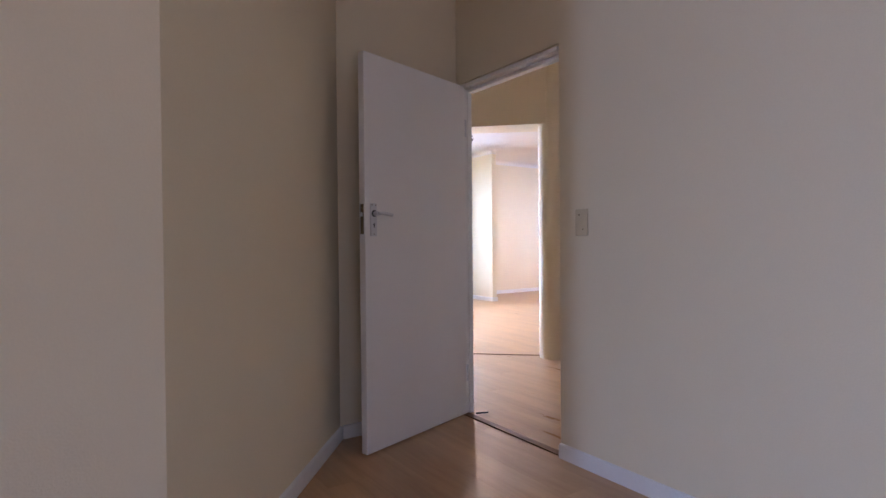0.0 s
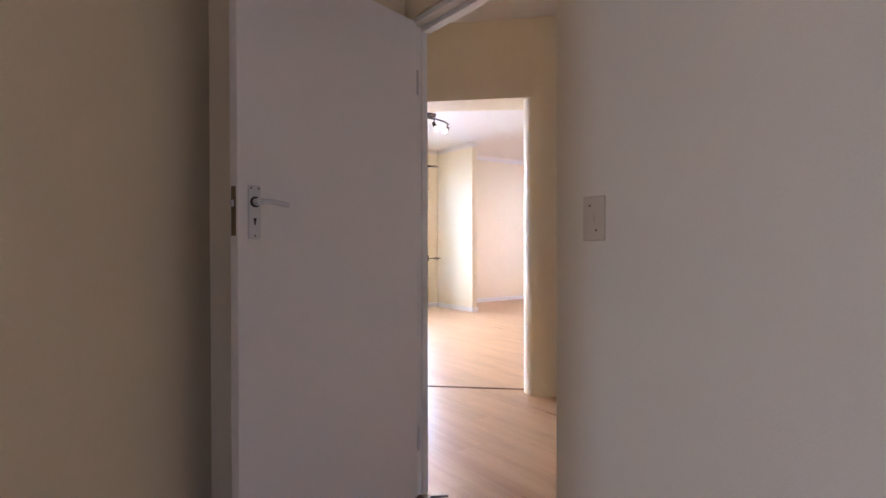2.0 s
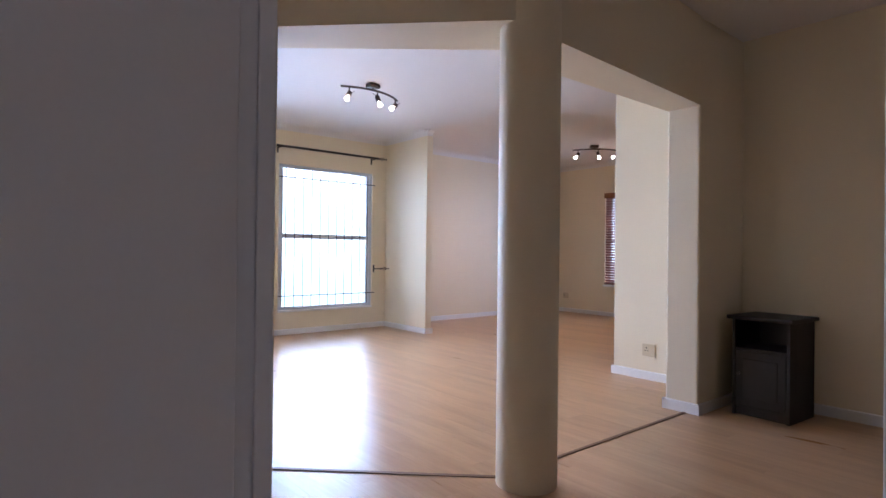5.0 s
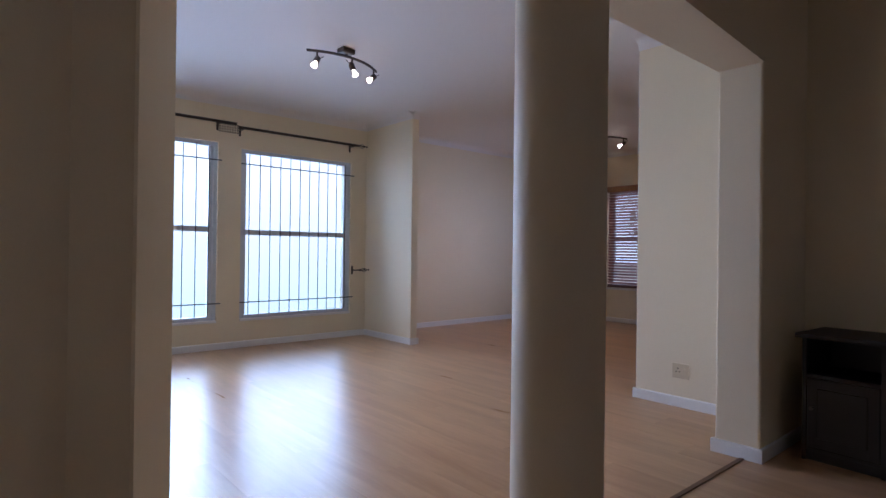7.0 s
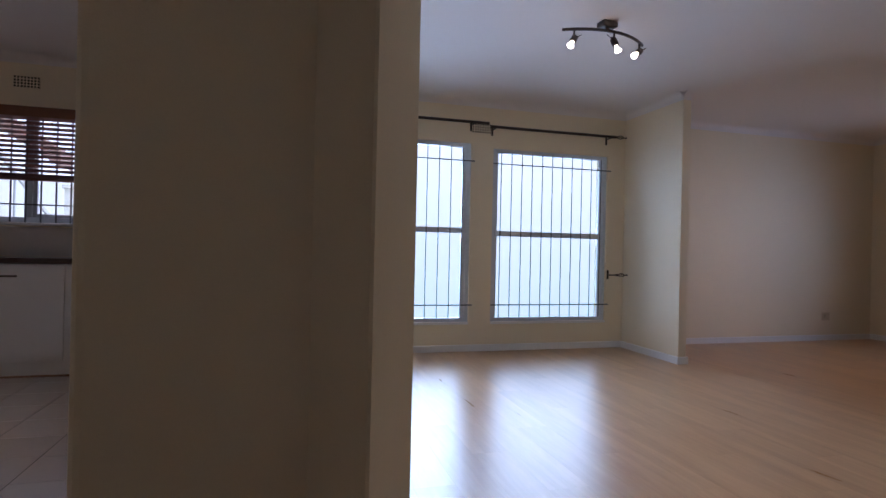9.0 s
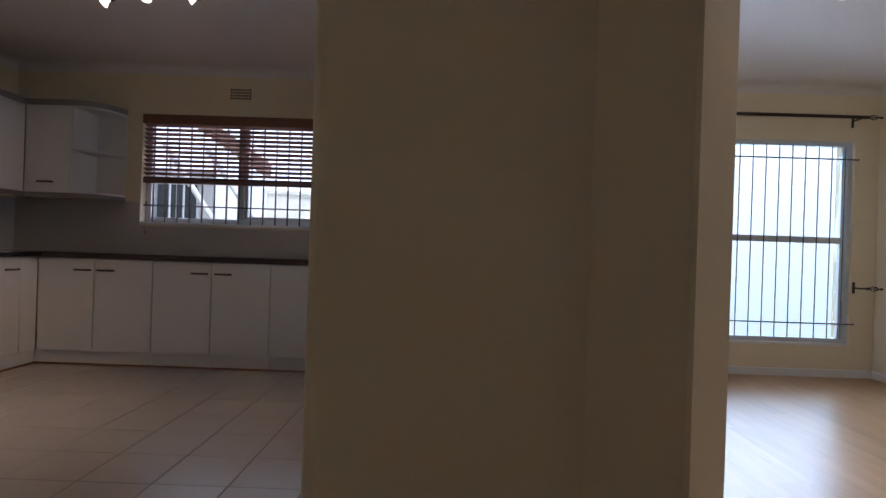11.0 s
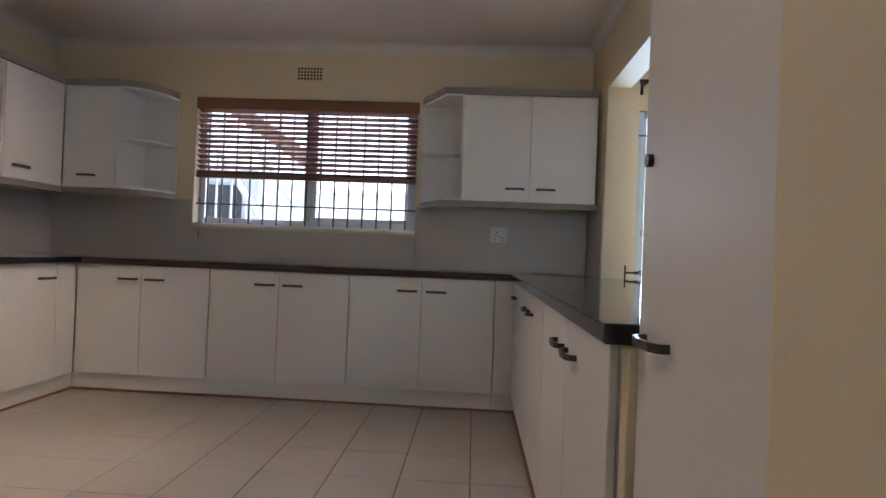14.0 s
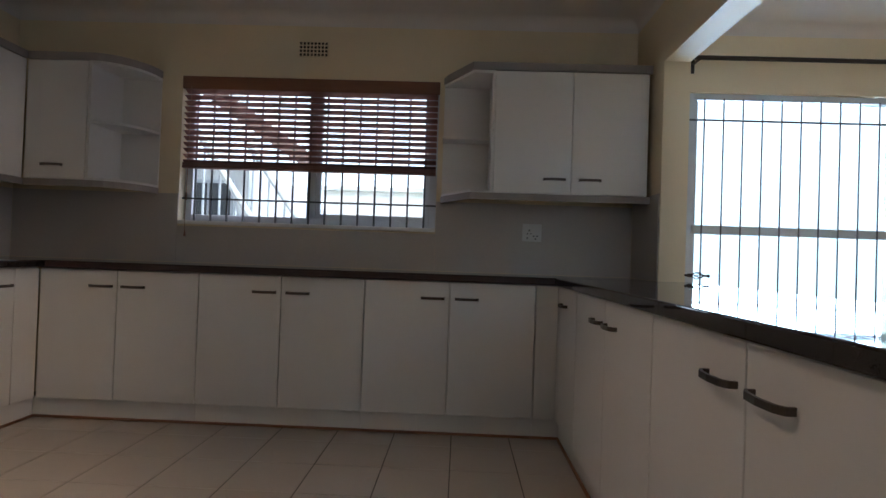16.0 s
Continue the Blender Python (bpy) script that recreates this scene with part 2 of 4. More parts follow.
def tube(bm, pts, r, sides=8):
    """A bent round bar through points, with closed ends."""
    rings, pts = [], [Vector(p) for p in pts]
    for i, p in enumerate(pts):
        d = (pts[min(i + 1, len(pts) - 1)] - pts[max(i - 1, 0)]).normalized()
        q = d.to_track_quat("Z", "Y")
        rings.append([bm.verts.new(p + q @ Vector((r * math.cos(a), r * math.sin(a), 0))) for a in (2 * math.pi * k / sides for k in range(sides))])
    for a, b in zip(rings, rings[1:]):
        for k in range(sides):
            bm.faces.new((a[k], a[(k + 1) % sides], b[(k + 1) % sides], b[k]))
    bm.faces.new(rings[0][::-1])
    bm.faces.new(rings[-1])
    return bm


def smooth(ob, angle=35):
    for f in ob.data.polygons:
        f.use_smooth = True
    ob.data.set_sharp_from_angle(angle=radians(angle))
    return ob


def part(name, bm, material, parent=None, label="", at=None, round_=False):
    me = bpy.data.meshes.new(name)
    bmesh.ops.recalc_face_normals(bm, faces=bm.faces)
    bm.to_mesh(me)
    bm.free()
    me.materials.append(material)
    ob = new(name, me)
    if parent:
        ob.parent = parent
    if at is not None:
        ob.matrix_basis = at
    if label:
        tagged(ob, label)
    return smooth(ob) if round_ else ob


def B():
    return bmesh.new()


def thing(name, m, label, category, group=""):
    ob = new(name)
    ob.empty_display_size = 0.1
    ob.matrix_basis = m
    return tagged(ob, label, category, group)


def fixed(ob, label, category):
    return tagged(ob, label, category, kind="structure")


def wall_of(name, boxes, label, material=None, bev=0.0, shapes=()):
    bm = B()
    for b in boxes:
        block(bm, *b, bev)
    for pts, z0, z1 in shapes:
        prism(bm, pts, z0, z1)
    return fixed(part(name, bm, material or M_WALL), label, "wall")


TOP = 2.58  # ceiling height
NORTH = 8.72  # inner face of the window wall

# ---- structure ----
R1, R2, R3 = (2.868, 4.92), (3.016, 4.76), (3.165, 4.93)
COL, COL_R = (3.973, 3.938), 0.137

wall_of("wall_bedroom_east", [(2.35, 2.45, -2.42, 2.295, 0, TOP), (2.35, 2.45, 2.295, 3.13, 1.96, TOP), (2.35, 2.45, 3.13, 3.35, 0, TOP)],
        "cream painted bedroom wall with a doorway")
wall_of("wall_bedroom_north", [(-1.56, 2.348, 3.13, 3.35, 0, TOP)], "cream painted wall behind the open door")
wall_of("wall_bedroom_slant", [], "cream painted slanting bedroom wall", shapes=[([(0.622, 1.968), (1.586, 3.128), (1.43, 3.128), (0.47, 1.968)], 0, TOP)])
wall_of("wall_bedroom_nook", [(-3.5, 0.47, 1.97, 2.09, 0, TOP)], "cream painted bedroom wall beside the slanting wall",
        shapes=[([(0.4705, 1.97), (0.618, 1.97), (0.60, 1.99), (0.4705, 2.06)], 0, TOP)])
# walls out of view, coloured dark so that less light bounces back
wall_of("wall_bedroom_west", [(-3.72, -3.5, -2.42, 0.2, 0, TOP), (-3.72, -3.5, 1.6, 2.09, 0, TOP), (-3.72, -3.5, 0.2, 1.6, 0, 0.82), (-3.72, -3.5, 0.2, 1.6, 2.02, TOP)], "unseen bedroom wall with a window opening, darkened to cut bounce light", M_UNSEEN_DARK)
wall_of("wall_bedroom_south", [(-3.5, -1.15, -2.42, -2.2, 0, TOP), (0.55, 2.35, -2.42, -2.2, 0, TOP), (-1.15, 0.55, -2.42, -2.2, 0, 0.82), (-1.15, 0.55, -2.42, -2.2, 2.02, TOP)], "unseen bedroom wall with a window opening, darkened to cut bounce light", M_UNSEEN_DARK)
wall_of("wall_hall_south", [(2.45, 6.3, 0.28, 0.5, 0, TOP)], "unseen hall wall, darkened to cut bounce light", M_UNSEEN_DARK)
wall_of("wall_hall_east", [(6.3, 6.52, 0.28, 3.964, 0, TOP)], "cream painted hall wall behind the pedestal")
wall_of("wall_hall_pier", [(5.642, 6.52, 3.965, 4.187, 0, TOP)], "cream painted pier at the edge of the opening", bev=0.012)
wall_of("wall_hall_beam", [], "cream painted beam over the wide opening and the slanting opening",
        shapes=[([(2.994, 4.742), (3.88, 3.865), (4.06, 4.184), R3], 2.04, TOP), ([(3.881, 3.865), (5.645, 3.962), (5.645, 4.184), (4.061, 4.184)], 2.004, TOP)])
wall_of("wall_kitchen_end", [], "cream painted wall end between hall and kitchen", bev=0,
        shapes=[([(2.272, 4.962), (2.2745, 4.947), (2.281, 4.934), (2.293, 4.9245), (2.310, 4.92), R1, (3.008, 4.764), (3.018, 4.762), (3.162, 4.922), (3.164, 4.934), (2.972, 5.14), (2.291, 5.14), (2.277, 5.134), (2.272, 5.12)], 0, TOP)])
wall_of("wall_kitchen_partition", [(2.815, 2.96, 5.142, 5.60, 0, TOP), (2.815, 2.96, 5.60, 8.23, 0, 0.858), (2.815, 2.96, 5.60, 8.23, 2.15, TOP), (2.815, 2.96, 8.23, NORTH, 0, TOP)],
        "cream painted partition with a serving opening over the worktop")
KW, W1, W2 = (-0.20, 1.525, 1.18, 2.15), (3.16, 4.585, 0.298, 2.13), (4.822, 6.16, 0.298, 2.095)
north = []
edge = -1.56
for x0, x1, z0, z1 in (KW, W1, W2):
    north += [(edge, x0, NORTH, 8.95, 0, TOP), (x0, x1, NORTH, 8.95, 0, z0), (x0, x1, NORTH, 8.95, z1, TOP)]
    edge = x1
north.append((edge, 6.57, NORTH, 8.95, 0, TOP))
wall_of("wall_north", north, "cream painted outer wall with three barred windows")
wall_of("wall_nib", [(6.372, 6.462, 7.785, NORTH, 0, TOP)], "cream painted wall nib beside the living room window", bev=0.006)
wall_of("wall_far_north", [(6.57, 10.1, 8.78, 8.95, 0, TOP)], "cream painted wall of the far room")
wall_of("wall_far_east", [(10.1, 10.32, 3.95, 6.3, 0, TOP), (10.1, 10.32, 7.70, 8.95, 0, TOP), (10.1, 10.32, 6.3, 7.70, 0, 0.52), (10.1, 10.32, 6.3, 7.70, 2.0, TOP)],
        "cream painted wall of the far room with a window")
wall_of("wall_far_south", [(6.52, 10.1, 3.95, 4.17, 0, TOP)], "cream painted wall of the far room")
wall_of("wall_living_east", [(6.32, 6.52, 4.17, 5.035, 0, TOP)], "cream painted wall between living room and far room", bev=0.01)
wall_of("wall_kitchen_west", [(-1.56, -1.34, 3.35, NORTH, 0, TOP)], "cream painted kitchen wall")

bm = B()
block(bm, -3.72, 10.32, -2.42, 8.95, TOP, TOP + 0.12)
fixed(part("ceiling", bm, M_CEIL), "plain white painted ceiling", "ceiling")

# the round column in the corner of the two openings
bm = B()
bmesh.ops.create_cone(bm, cap_ends=True, segments=48, radius1=COL_R, radius2=COL_R, depth=TOP - 0.002, matrix=Matrix.Translation((*COL, TOP / 2 - 0.001)))
fixed(part("column", bm, M_WALL, round_=True), "round cream painted plaster column", "column")


def cornice(name, p, q, side):
    """A small cove where wall and ceiling meet; side: the way into the room."""
    p, q, s = Vector((*p, 0)), Vector((*q, 0)), Vector((*side, 0)).normalized()
    r = 0.075
    prof = [(0.0, TOP)] + [(r * (1 - math.cos(a)), TOP - r * (1 - math.sin(a))) for a in (k / 6 * math.pi / 2 for k in range(7))]
    bm = B()
    a = [bm.verts.new((*(p + s * d).to_2d(), z)) for d, z in prof]
    b = [bm.verts.new((*(q + s * d).to_2d(), z)) for d, z in prof]
    n = len(prof)
    for i in range(n):
        bm.faces.new((a[i], a[(i + 1) % n], b[(i + 1) % n], b[i]))
    bm.faces.new(a[::-1])
    bm.faces.new(b)
    return fixed(part(name, bm, M_CEIL, round_=True), "white coved plaster cornice", "cornice")


cornice("cornice", (2.96, NORTH), (6.372, NORTH), (0, -1))
cornice("cornice", (6.372, 7.785), (6.372, NORTH), (-1, 0))
cornice("cornice", (6.372, 7.785), (6.462, 7.785), (0, -1))
cornice("cornice", (2.96, 5.3), (2.96, NORTH), (1, 0))
cornice("cornice", (6.57, 8.78), (10.1, 8.78), (0, -1))
cornice("cornice", (10.1, 4.17), (10.1, 8.78), (-1, 0))
cornice("cornice", (6.32, 4.17), (6.32, 5.035), (-1, 0))
cornice("cornice", (-1.34, NORTH), (2.815, NORTH), (0, -1))
cornice("cornice", (-1.34, 3.35), (-1.34, NORTH), (1, 0))
cornice("cornice", (2.815, 5.14), (2.815, NORTH), (-1, 0))


def skirting(p, q, side, h=0.07):
    """A painted skirting board along a wall, with a rounded top; side: the way into the room."""
    p, q, s = Vector((*p, 0)), Vector((*q, 0)), Vector((*side, 0)).normalized()
    prof = [(0, 0.0005), (0.014, 0.0005), (0.014, h - 0.014), (0.013, h - 0.005), (0.006, h), (0, h)]
    bm = B()
    a = [bm.verts.new((*(p + s * d).to_2d(), z)) for d, z in prof]
    b = [bm.verts.new((*(q + s * d).to_2d(), z)) for d, z in prof]
    n = len(prof)
    for i in range(n):
        bm.faces.new((a[i], a[(i + 1) % n], b[(i + 1) % n], b[i]))
    bm.faces.new(a[::-1])
    bm.faces.new(b)
    return fixed(part("baseboard", bm, M_TRIM), "white painted skirting board", "skirting board")


SK = [((2.35, -2.2), (2.35, 2.295), (-1, 0)), ((0.622, 1.968), (1.586, 3.128), (0.77, -0.64)), ((1.60, 3.13), (2.33, 3.13), (0, -1)),
      ((-3.5, 1.97), (0.615, 1.97), (0, -1)), ((2.97, NORTH), (6.356, NORTH), (0, -1)), ((6.372, 7.769), (6.372, NORTH), (-1, 0)),
      ((6.356, 7.785), (6.478, 7.785), (0, -1)), ((6.462, 7.769), (6.462, NORTH), (1, 0)), ((6.59, 8.78), (10.08, 8.78), (0, -1)), ((10.1, 4.2), (10.1, 8.77), (-1, 0)),
      ((6.32, 4.19), (6.32, 5.05), (-1, 0)), ((6.305, 5.035), (6.52, 5.035), (0, 1)), ((5.642, 3.95), (5.642, 4.202), (-1, 0)),
      ((5.627, 3.965), (6.29, 3.965), (0, -1)), ((5.627, 4.187), (6.31, 4.187), (0, 1)), ((6.3, 0.5), (6.3, 3.93), (-1, 0)), ((2.96, 5.2), (2.96, 8.7), (1, 0))]
for s in SK:
    skirting(*s)

# brown strips where the floors meet in the openings
bm = B()
block(bm, 2.352, 2.395, 2.295, 3.093, 0, 0.007, 0.002)
fixed(part("threshold_strip", bm, M_STRIP), "brown timber strip across the bedroom doorway", "threshold")
bm = B()
block(bm, 4.11, 5.63, 4.034, 4.058, 0, 0.005, 0.002)
fixed(part("threshold_strip", bm, M_STRIP), "brown timber strip across the wide opening", "threshold")
bm = B()
d = Vector((0.729, -0.685, 0))
m = Matrix.Translation((3.11, 4.815, 0)) @ Matrix.Rotation(math.atan2(d.y, d.x), 4, "Z")
block(bm, 0, 1.12, -0.013, 0.013, 0, 0.005, 0.002)
fixed(part("threshold_strip", bm, M_STRIP, at=m), "brown timber strip across the slanting opening", "threshold")
bm = B()
block(bm, 2.405, 2.435, 3.36, 4.92, 0, 0.006, 0.002)
fixed(part("threshold_strip", bm, M_STRIP), "brown timber strip between laminate and tiles", "threshold")

# ---- windows ----


def barred_window(name, x0, x1, z0, z1, mid, bars, label, mids=(), rails=(), yb=8.712, over=0.03, y=8.80, f=0.05, bar=0.005, short=0.004):
    """A grey metal window set in the outer wall, with glass and bars inside of it."""
    w = thing(name, Matrix.Translation((0, 0, 0)), label, "window")
    w["kind"] = "structure"
    for nm, b in (("window_frame", (x0, x0 + f, y, y + 0.06, z0, z1)), ("window_frame", (x1 - f, x1, y, y + 0.06, z0, z1)),
                  ("window_frame", (x0 + f, x1 - f, y, y + 0.06, z1 - f, z1)), ("window_frame", (x0 + f, x1 - f, y, y + 0.06, z0, z0 + f))):
        part(nm, block(B(), *b, 0.004), M_ALU, w)
    if mid:
        part("transom", block(B(), x0 + f, x1 - f, y - 0.012, y + 0.05, mid - 0.028, mid + 0.028, 0.004), M_ALU, w)
        panes = [(x0 + f, x1 - f, z0 + f, mid - 0.028), (x0 + f, x1 - f, mid + 0.028, z1 - f)]
        part("sash", block(B(), x0 + f, x0 + f + 0.025, y + 0.01, y + 0.045, z0 + f, z1 - f, 0.003), M_ALU, w)
        part("sash", block(B(), x1 - f - 0.04, x1 - f, y + 0.01, y + 0.045, z0 + f, z1 - f, 0.003), M_ALU, w)
    else:
        c = mids[0]
        part("mullion", block(B(), c - 0.03, c + 0.03, y - 0.006, y + 0.05, z0 + f, z1 - f, 0.004), M_ALU, w)
        panes = [(x0 + f, c - 0.03, z0 + f, z1 - f), (c + 0.03, x1 - f, z0 + f, z1 - f)]
        for a, b2 in ((c + 0.03, c + 0.06), (x1 - f - 0.03, x1 - f)):
            part("sash", block(B(), a, b2, y + 0.01, y + 0.045, z0 + f, z1 - f, 0.003), M_ALU, w)
        part("sash", block(B(), c + 0.06, x1 - f - 0.03, y + 0.01, y + 0.045, z0 + f, z0 + f + 0.03, 0.003), M_ALU, w)
    for a, b2, c2, d2 in panes:
        p = part("pane", block(B(), a, b2, y + 0.026, y + 0.031, c2, d2), M_GLASS, w, "clear window glass")
        p.visible_shadow = False
    for i in range(bars):
        x = x0 + (x1 - x0) * (i + 0.75) / (bars + 0.5)
        part("bar", rod(B(), (x, yb, z0 + short), (x, yb, z1 - short), bar, 6), M_BAR, w)
    for z in rails:
        part("rail", block(B(), x0 - 0.004, x1 + over, yb - 0.010, yb - 0.004, z - 0.006, z + 0.006), M_BAR, w)
        if over > 0.01:
            part("bolt", rod(B(), (x1 + over - 0.01, yb - 0.014, z), (x1 + over - 0.01, NORTH, z), 0.007, 8), M_BAR, w)
    part("window_sill", block(B(), x0 + 0.001, x1 - 0.001, NORTH - 0.010, y + 0.004, z0 - 0.022, z0 + 0.003, 0.003), M_TRIM, w)
    return w


barred_window("window_1", *W1, 1.235, 11, "tall grey metal window with steel bars in a cream wall", rails=(1.945, 0.475), y=8.742, f=0.042, short=0.044)
barred_window("window_2", *W2, 1.215, 11, "tall grey metal window with steel bars beside the wall nib", rails=(1.935, 0.475), y=8.742, f=0.042, short=0.044)
barred_window("window_3", *KW, None, 15, "wide grey kitchen window with steel bars behind a wooden blind", mids=(0.672,), rails=(1.335,), yb=8.775, over=0.004, bar=0.0072)


def blind(name, m, w, z_top, z_bot, slats, label, val_mat, tilt, stack=0, cords=4):
    """A venetian blind: valance, slats, ladder cords and bottom rail. Local x along it, local -y into the room."""
    b = thing(name, m, label, "blind")
    part("valance", block(B(), -w / 2 - 0.012, w / 2 + 0.012, -0.03, -0.014, z_top - 0.085, z_top, 0.004), val_mat, b)
    part("headrail", block(B(), -w / 2, w / 2, -0.012, 0.028, z_top - 0.05, z_top - 0.004, 0.002), val_mat, b)
    lo, hi = z_bot + 0.022 + stack * 0.0045, z_top - 0.095
    sb = B()
    block(sb, -w / 2, w / 2, -0.024, 0.024, -0.0014, 0.0014)
    me = None
    for i in range(slats):
        z = hi - (hi - lo) * i / max(1, slats - 1)
        mm = Matrix.Translation((0, 0.006, z)) @ Matrix.Rotation(radians(tilt), 4, "X")
        if me is None:
            s = part("slat", sb, M_BLIND, b, at=mm)
            me = s.data
        else:
            s = new("slat", me)
            s.parent, s.matrix_basis = b, mm
    for i in range(stack):
        s = new("slat", me)
        s.parent, s.matrix_basis = b, Matrix.Translation((0, 0.006, z_bot + 0.022 + i * 0.0042))
    part("bottom_rail", block(B(), -w / 2, w / 2, -0.022, 0.034, z_bot, z_bot + 0.018, 0.003), M_BLIND, b)
    for i in range(cords):
        x = -w / 2 + w * (i + 0.5) / cords
        for yy in (-0.019, 0.031):
            part("ladder_cord", rod(B(), (x, yy, z_bot + 0.01), (x, yy, z_top - 0.04), 0.0012, 5), M_CORD, b)
    return b


kb = blind("wooden_blind", Matrix.Translation((0.665, 8.735, 0)), 1.70, 2.15, 1.535, 13, "reddish brown wooden blind half lowered in the kitchen window", M_VAL, -23, stack=5)
part("pull_cord", tube(B(), [(-0.80, -0.03, 2.08), (-0.802, -0.032, 1.6), (-0.81, -0.034, 1.2), (-0.805, -0.036, 1.11)], 0.0022, 6), M_CORD, kb)
part("cord_tassel", rod(B(), (-0.805, -0.036, 1.11), (-0.805, -0.036, 1.075), 0.004, 8, 0.009), M_BLIND, kb)
part("cord_cleat", block(B(), -0.825, -0.812, -0.012, -0.002, 1.32, 1.37, 0.002), M_PEW, kb)
blind("wooden_blind", Matrix.Translation((10.085, 7.0, 0)) @ Matrix.Rotation(radians(-90), 4, "Z"), 1.36, 2.05, 0.53, 34,
      "dark wooden blind lowered over the far room window", M_OAK, -42, cords=3)
w4 = thing("window_4", Matrix.Identity(4), "grey metal window of the far room behind a blind", "window")
w4["kind"] = "structure"
for b in ((10.19, 10.24, 6.3, 6.35, 0.52, 2.0), (10.19, 10.24, 7.65, 7.70, 0.52, 2.0), (10.19, 10.24, 6.35, 7.65, 0.52, 0.57), (10.19, 10.24, 6.35, 7.65, 1.95, 2.0), (10.19, 10.24, 6.35, 7.65, 1.22, 1.27)):
    part("window_frame", block(B(), *b, 0.003), M_ALU, w4)
p = part("pane", block(B(), 10.21, 10.215, 6.35, 7.65, 0.57, 1.95), M_GLASS, w4)
p.visible_shadow = False
part("window_sill", block(B(), 10.075, 10.19, 6.28, 7.72, 0.49, 0.52, 0.004), M_TRIM, w4)
w5 = thing("window_5", Matrix.Identity(4), "white framed bedroom window", "window")
w5["kind"] = "structure"
for b in ((-1.15, -1.10, -2.33, -2.28, 0.82, 2.02), (0.50, 0.55, -2.33, -2.28, 0.82, 2.02), (-1.10, 0.50, -2.33, -2.28, 0.82, 0.87), (-1.10, 0.50, -2.33, -2.28, 1.97, 2.02), (-0.33, -0.27, -2.33, -2.28, 0.87, 1.97)):
    part("window_frame", block(B(), *b, 0.003), M_ALU, w5)
w6 = thing("window_6", Matrix.Identity(4), "white framed side window of the bedroom", "window")
w6["kind"] = "structure"
for b in ((-3.63, -3.58, 0.2, 0.25, 0.82, 2.02), (-3.63, -3.58, 1.55, 1.60, 0.82, 2.02), (-3.63, -3.58, 0.25, 1.55, 0.82, 0.87), (-3.63, -3.58, 0.25, 1.55, 1.97, 2.02)):
    part("window_frame", block(B(), *b, 0.003), M_ALU, w6)

# ---- bedroom door ----
HINGE, DOOR_DIR = (2.365, 3.112), math.atan2(-0.246, -0.767)
door = thing("door_1", Matrix.Translation((*HINGE, 0)) @ Matrix.Rotation(DOOR_DIR, 4, "Z"), "plain white flush door standing open against the wall", "door")
door["kind"] = "structure"
# local x runs from the hinge to the free edge; local +y faces the room
leaf = part("door_leaf", block(B(), 0.004, 0.818, -0.006, 0.034, 0.008, 1.945, 0.003), M_DOOR, door)
PX, PZ = 0.766, 1.14
hset = part("lever_plate", block(B(), PX - 0.021, PX + 0.021, 0.034, 0.042, PZ - 0.08, PZ + 0.08, 0.004), M_SATIN, door, "satin aluminium lever lock plate")
bm = B()
rod(bm, (PX, 0.042, PZ + 0.030), (PX, 0.072, PZ + 0.030), 0.011, 16)
tube(bm, [(PX + 0.002, 0.074, PZ + 0.030), (PX - 0.03, 0.080, PZ + 0.031), (PX - 0.06, 0.078, PZ + 0.028), (PX - 0.096, 0.072, PZ + 0.025)], 0.0085, 10)
part("lever", bm, M_SATIN, hset, round_=True)
part("rose", rod(B(), (PX, 0.042, PZ + 0.030), (PX, 0.047, PZ + 0.030), 0.016, 20), M_BLACK, hset, "dark shadow gap ring")
bm = B()
rod(bm, (PX, 0.0415, PZ - 0.022), (PX, 0.0428, PZ - 0.022), 0.005, 12)
block(bm, PX - 0.0028, PX + 0.0028, 0.0415, 0.0428, PZ - 0.038, PZ - 0.022)
part("keyhole", bm, M_BLACK, hset)
for dx, dz in ((-0.013, 0.071), (0.013, 0.071), (0, -0.070)):
    part("screw", rod(B(), (PX + dx, 0.042, PZ + dz), (PX + dx, 0.0432, PZ + dz), 0.0035, 10), M_SCREW, hset)
part("lock_face", block(B(), 0.8178, 0.8195, 0.003, 0.025, PZ - 0.07, PZ + 0.075), M_SCREW, door, "brass lock faceplate")
part("latch", block(B(), 0.8195, 0.826, 0.008, 0.020, PZ + 0.015, PZ + 0.035, 0.002), M_SATIN, door)
for z in (0.25, 1.70):
    part("hinge", rod(B(), (0.0, 0.036, z - 0.05), (0.0, 0.036, z + 0.05), 0.006, 10), M_SATIN, door)

fr = thing("door_frame", Matrix.Identity(4), "white pressed steel frame in the bedroom doorway", "door frame")
fr["kind"] = "structure"
part("jamb", block(B(), 2.346, 2.42, 3.102, 3.131, 0, 1.958, 0.004), M_TRIM, fr)
part("door_stop", block(B(), 2.405, 2.435, 3.094, 3.1015, 0, 1.93, 0.003), M_TRIM, fr)
part("jamb", block(B(), 2.385, 2.447, 2.296, 2.32, 0, 1.958, 0.004), M_TRIM, fr)
part("head", block(B(), 2.362, 2.447, 2.32, 3.101, 1.935, 1.959, 0.004), M_TRIM, fr)
part("head_stop", block(B(), 2.405, 2.447, 2.32, 3.093, 1.915, 1.935, 0.004), M_TRIM, fr)
part("striker_hook", rod(B(), (2.41, 3.04, 0.012), (2.47, 3.00, 0.016), 0.005, 8), M_PEW, fr)

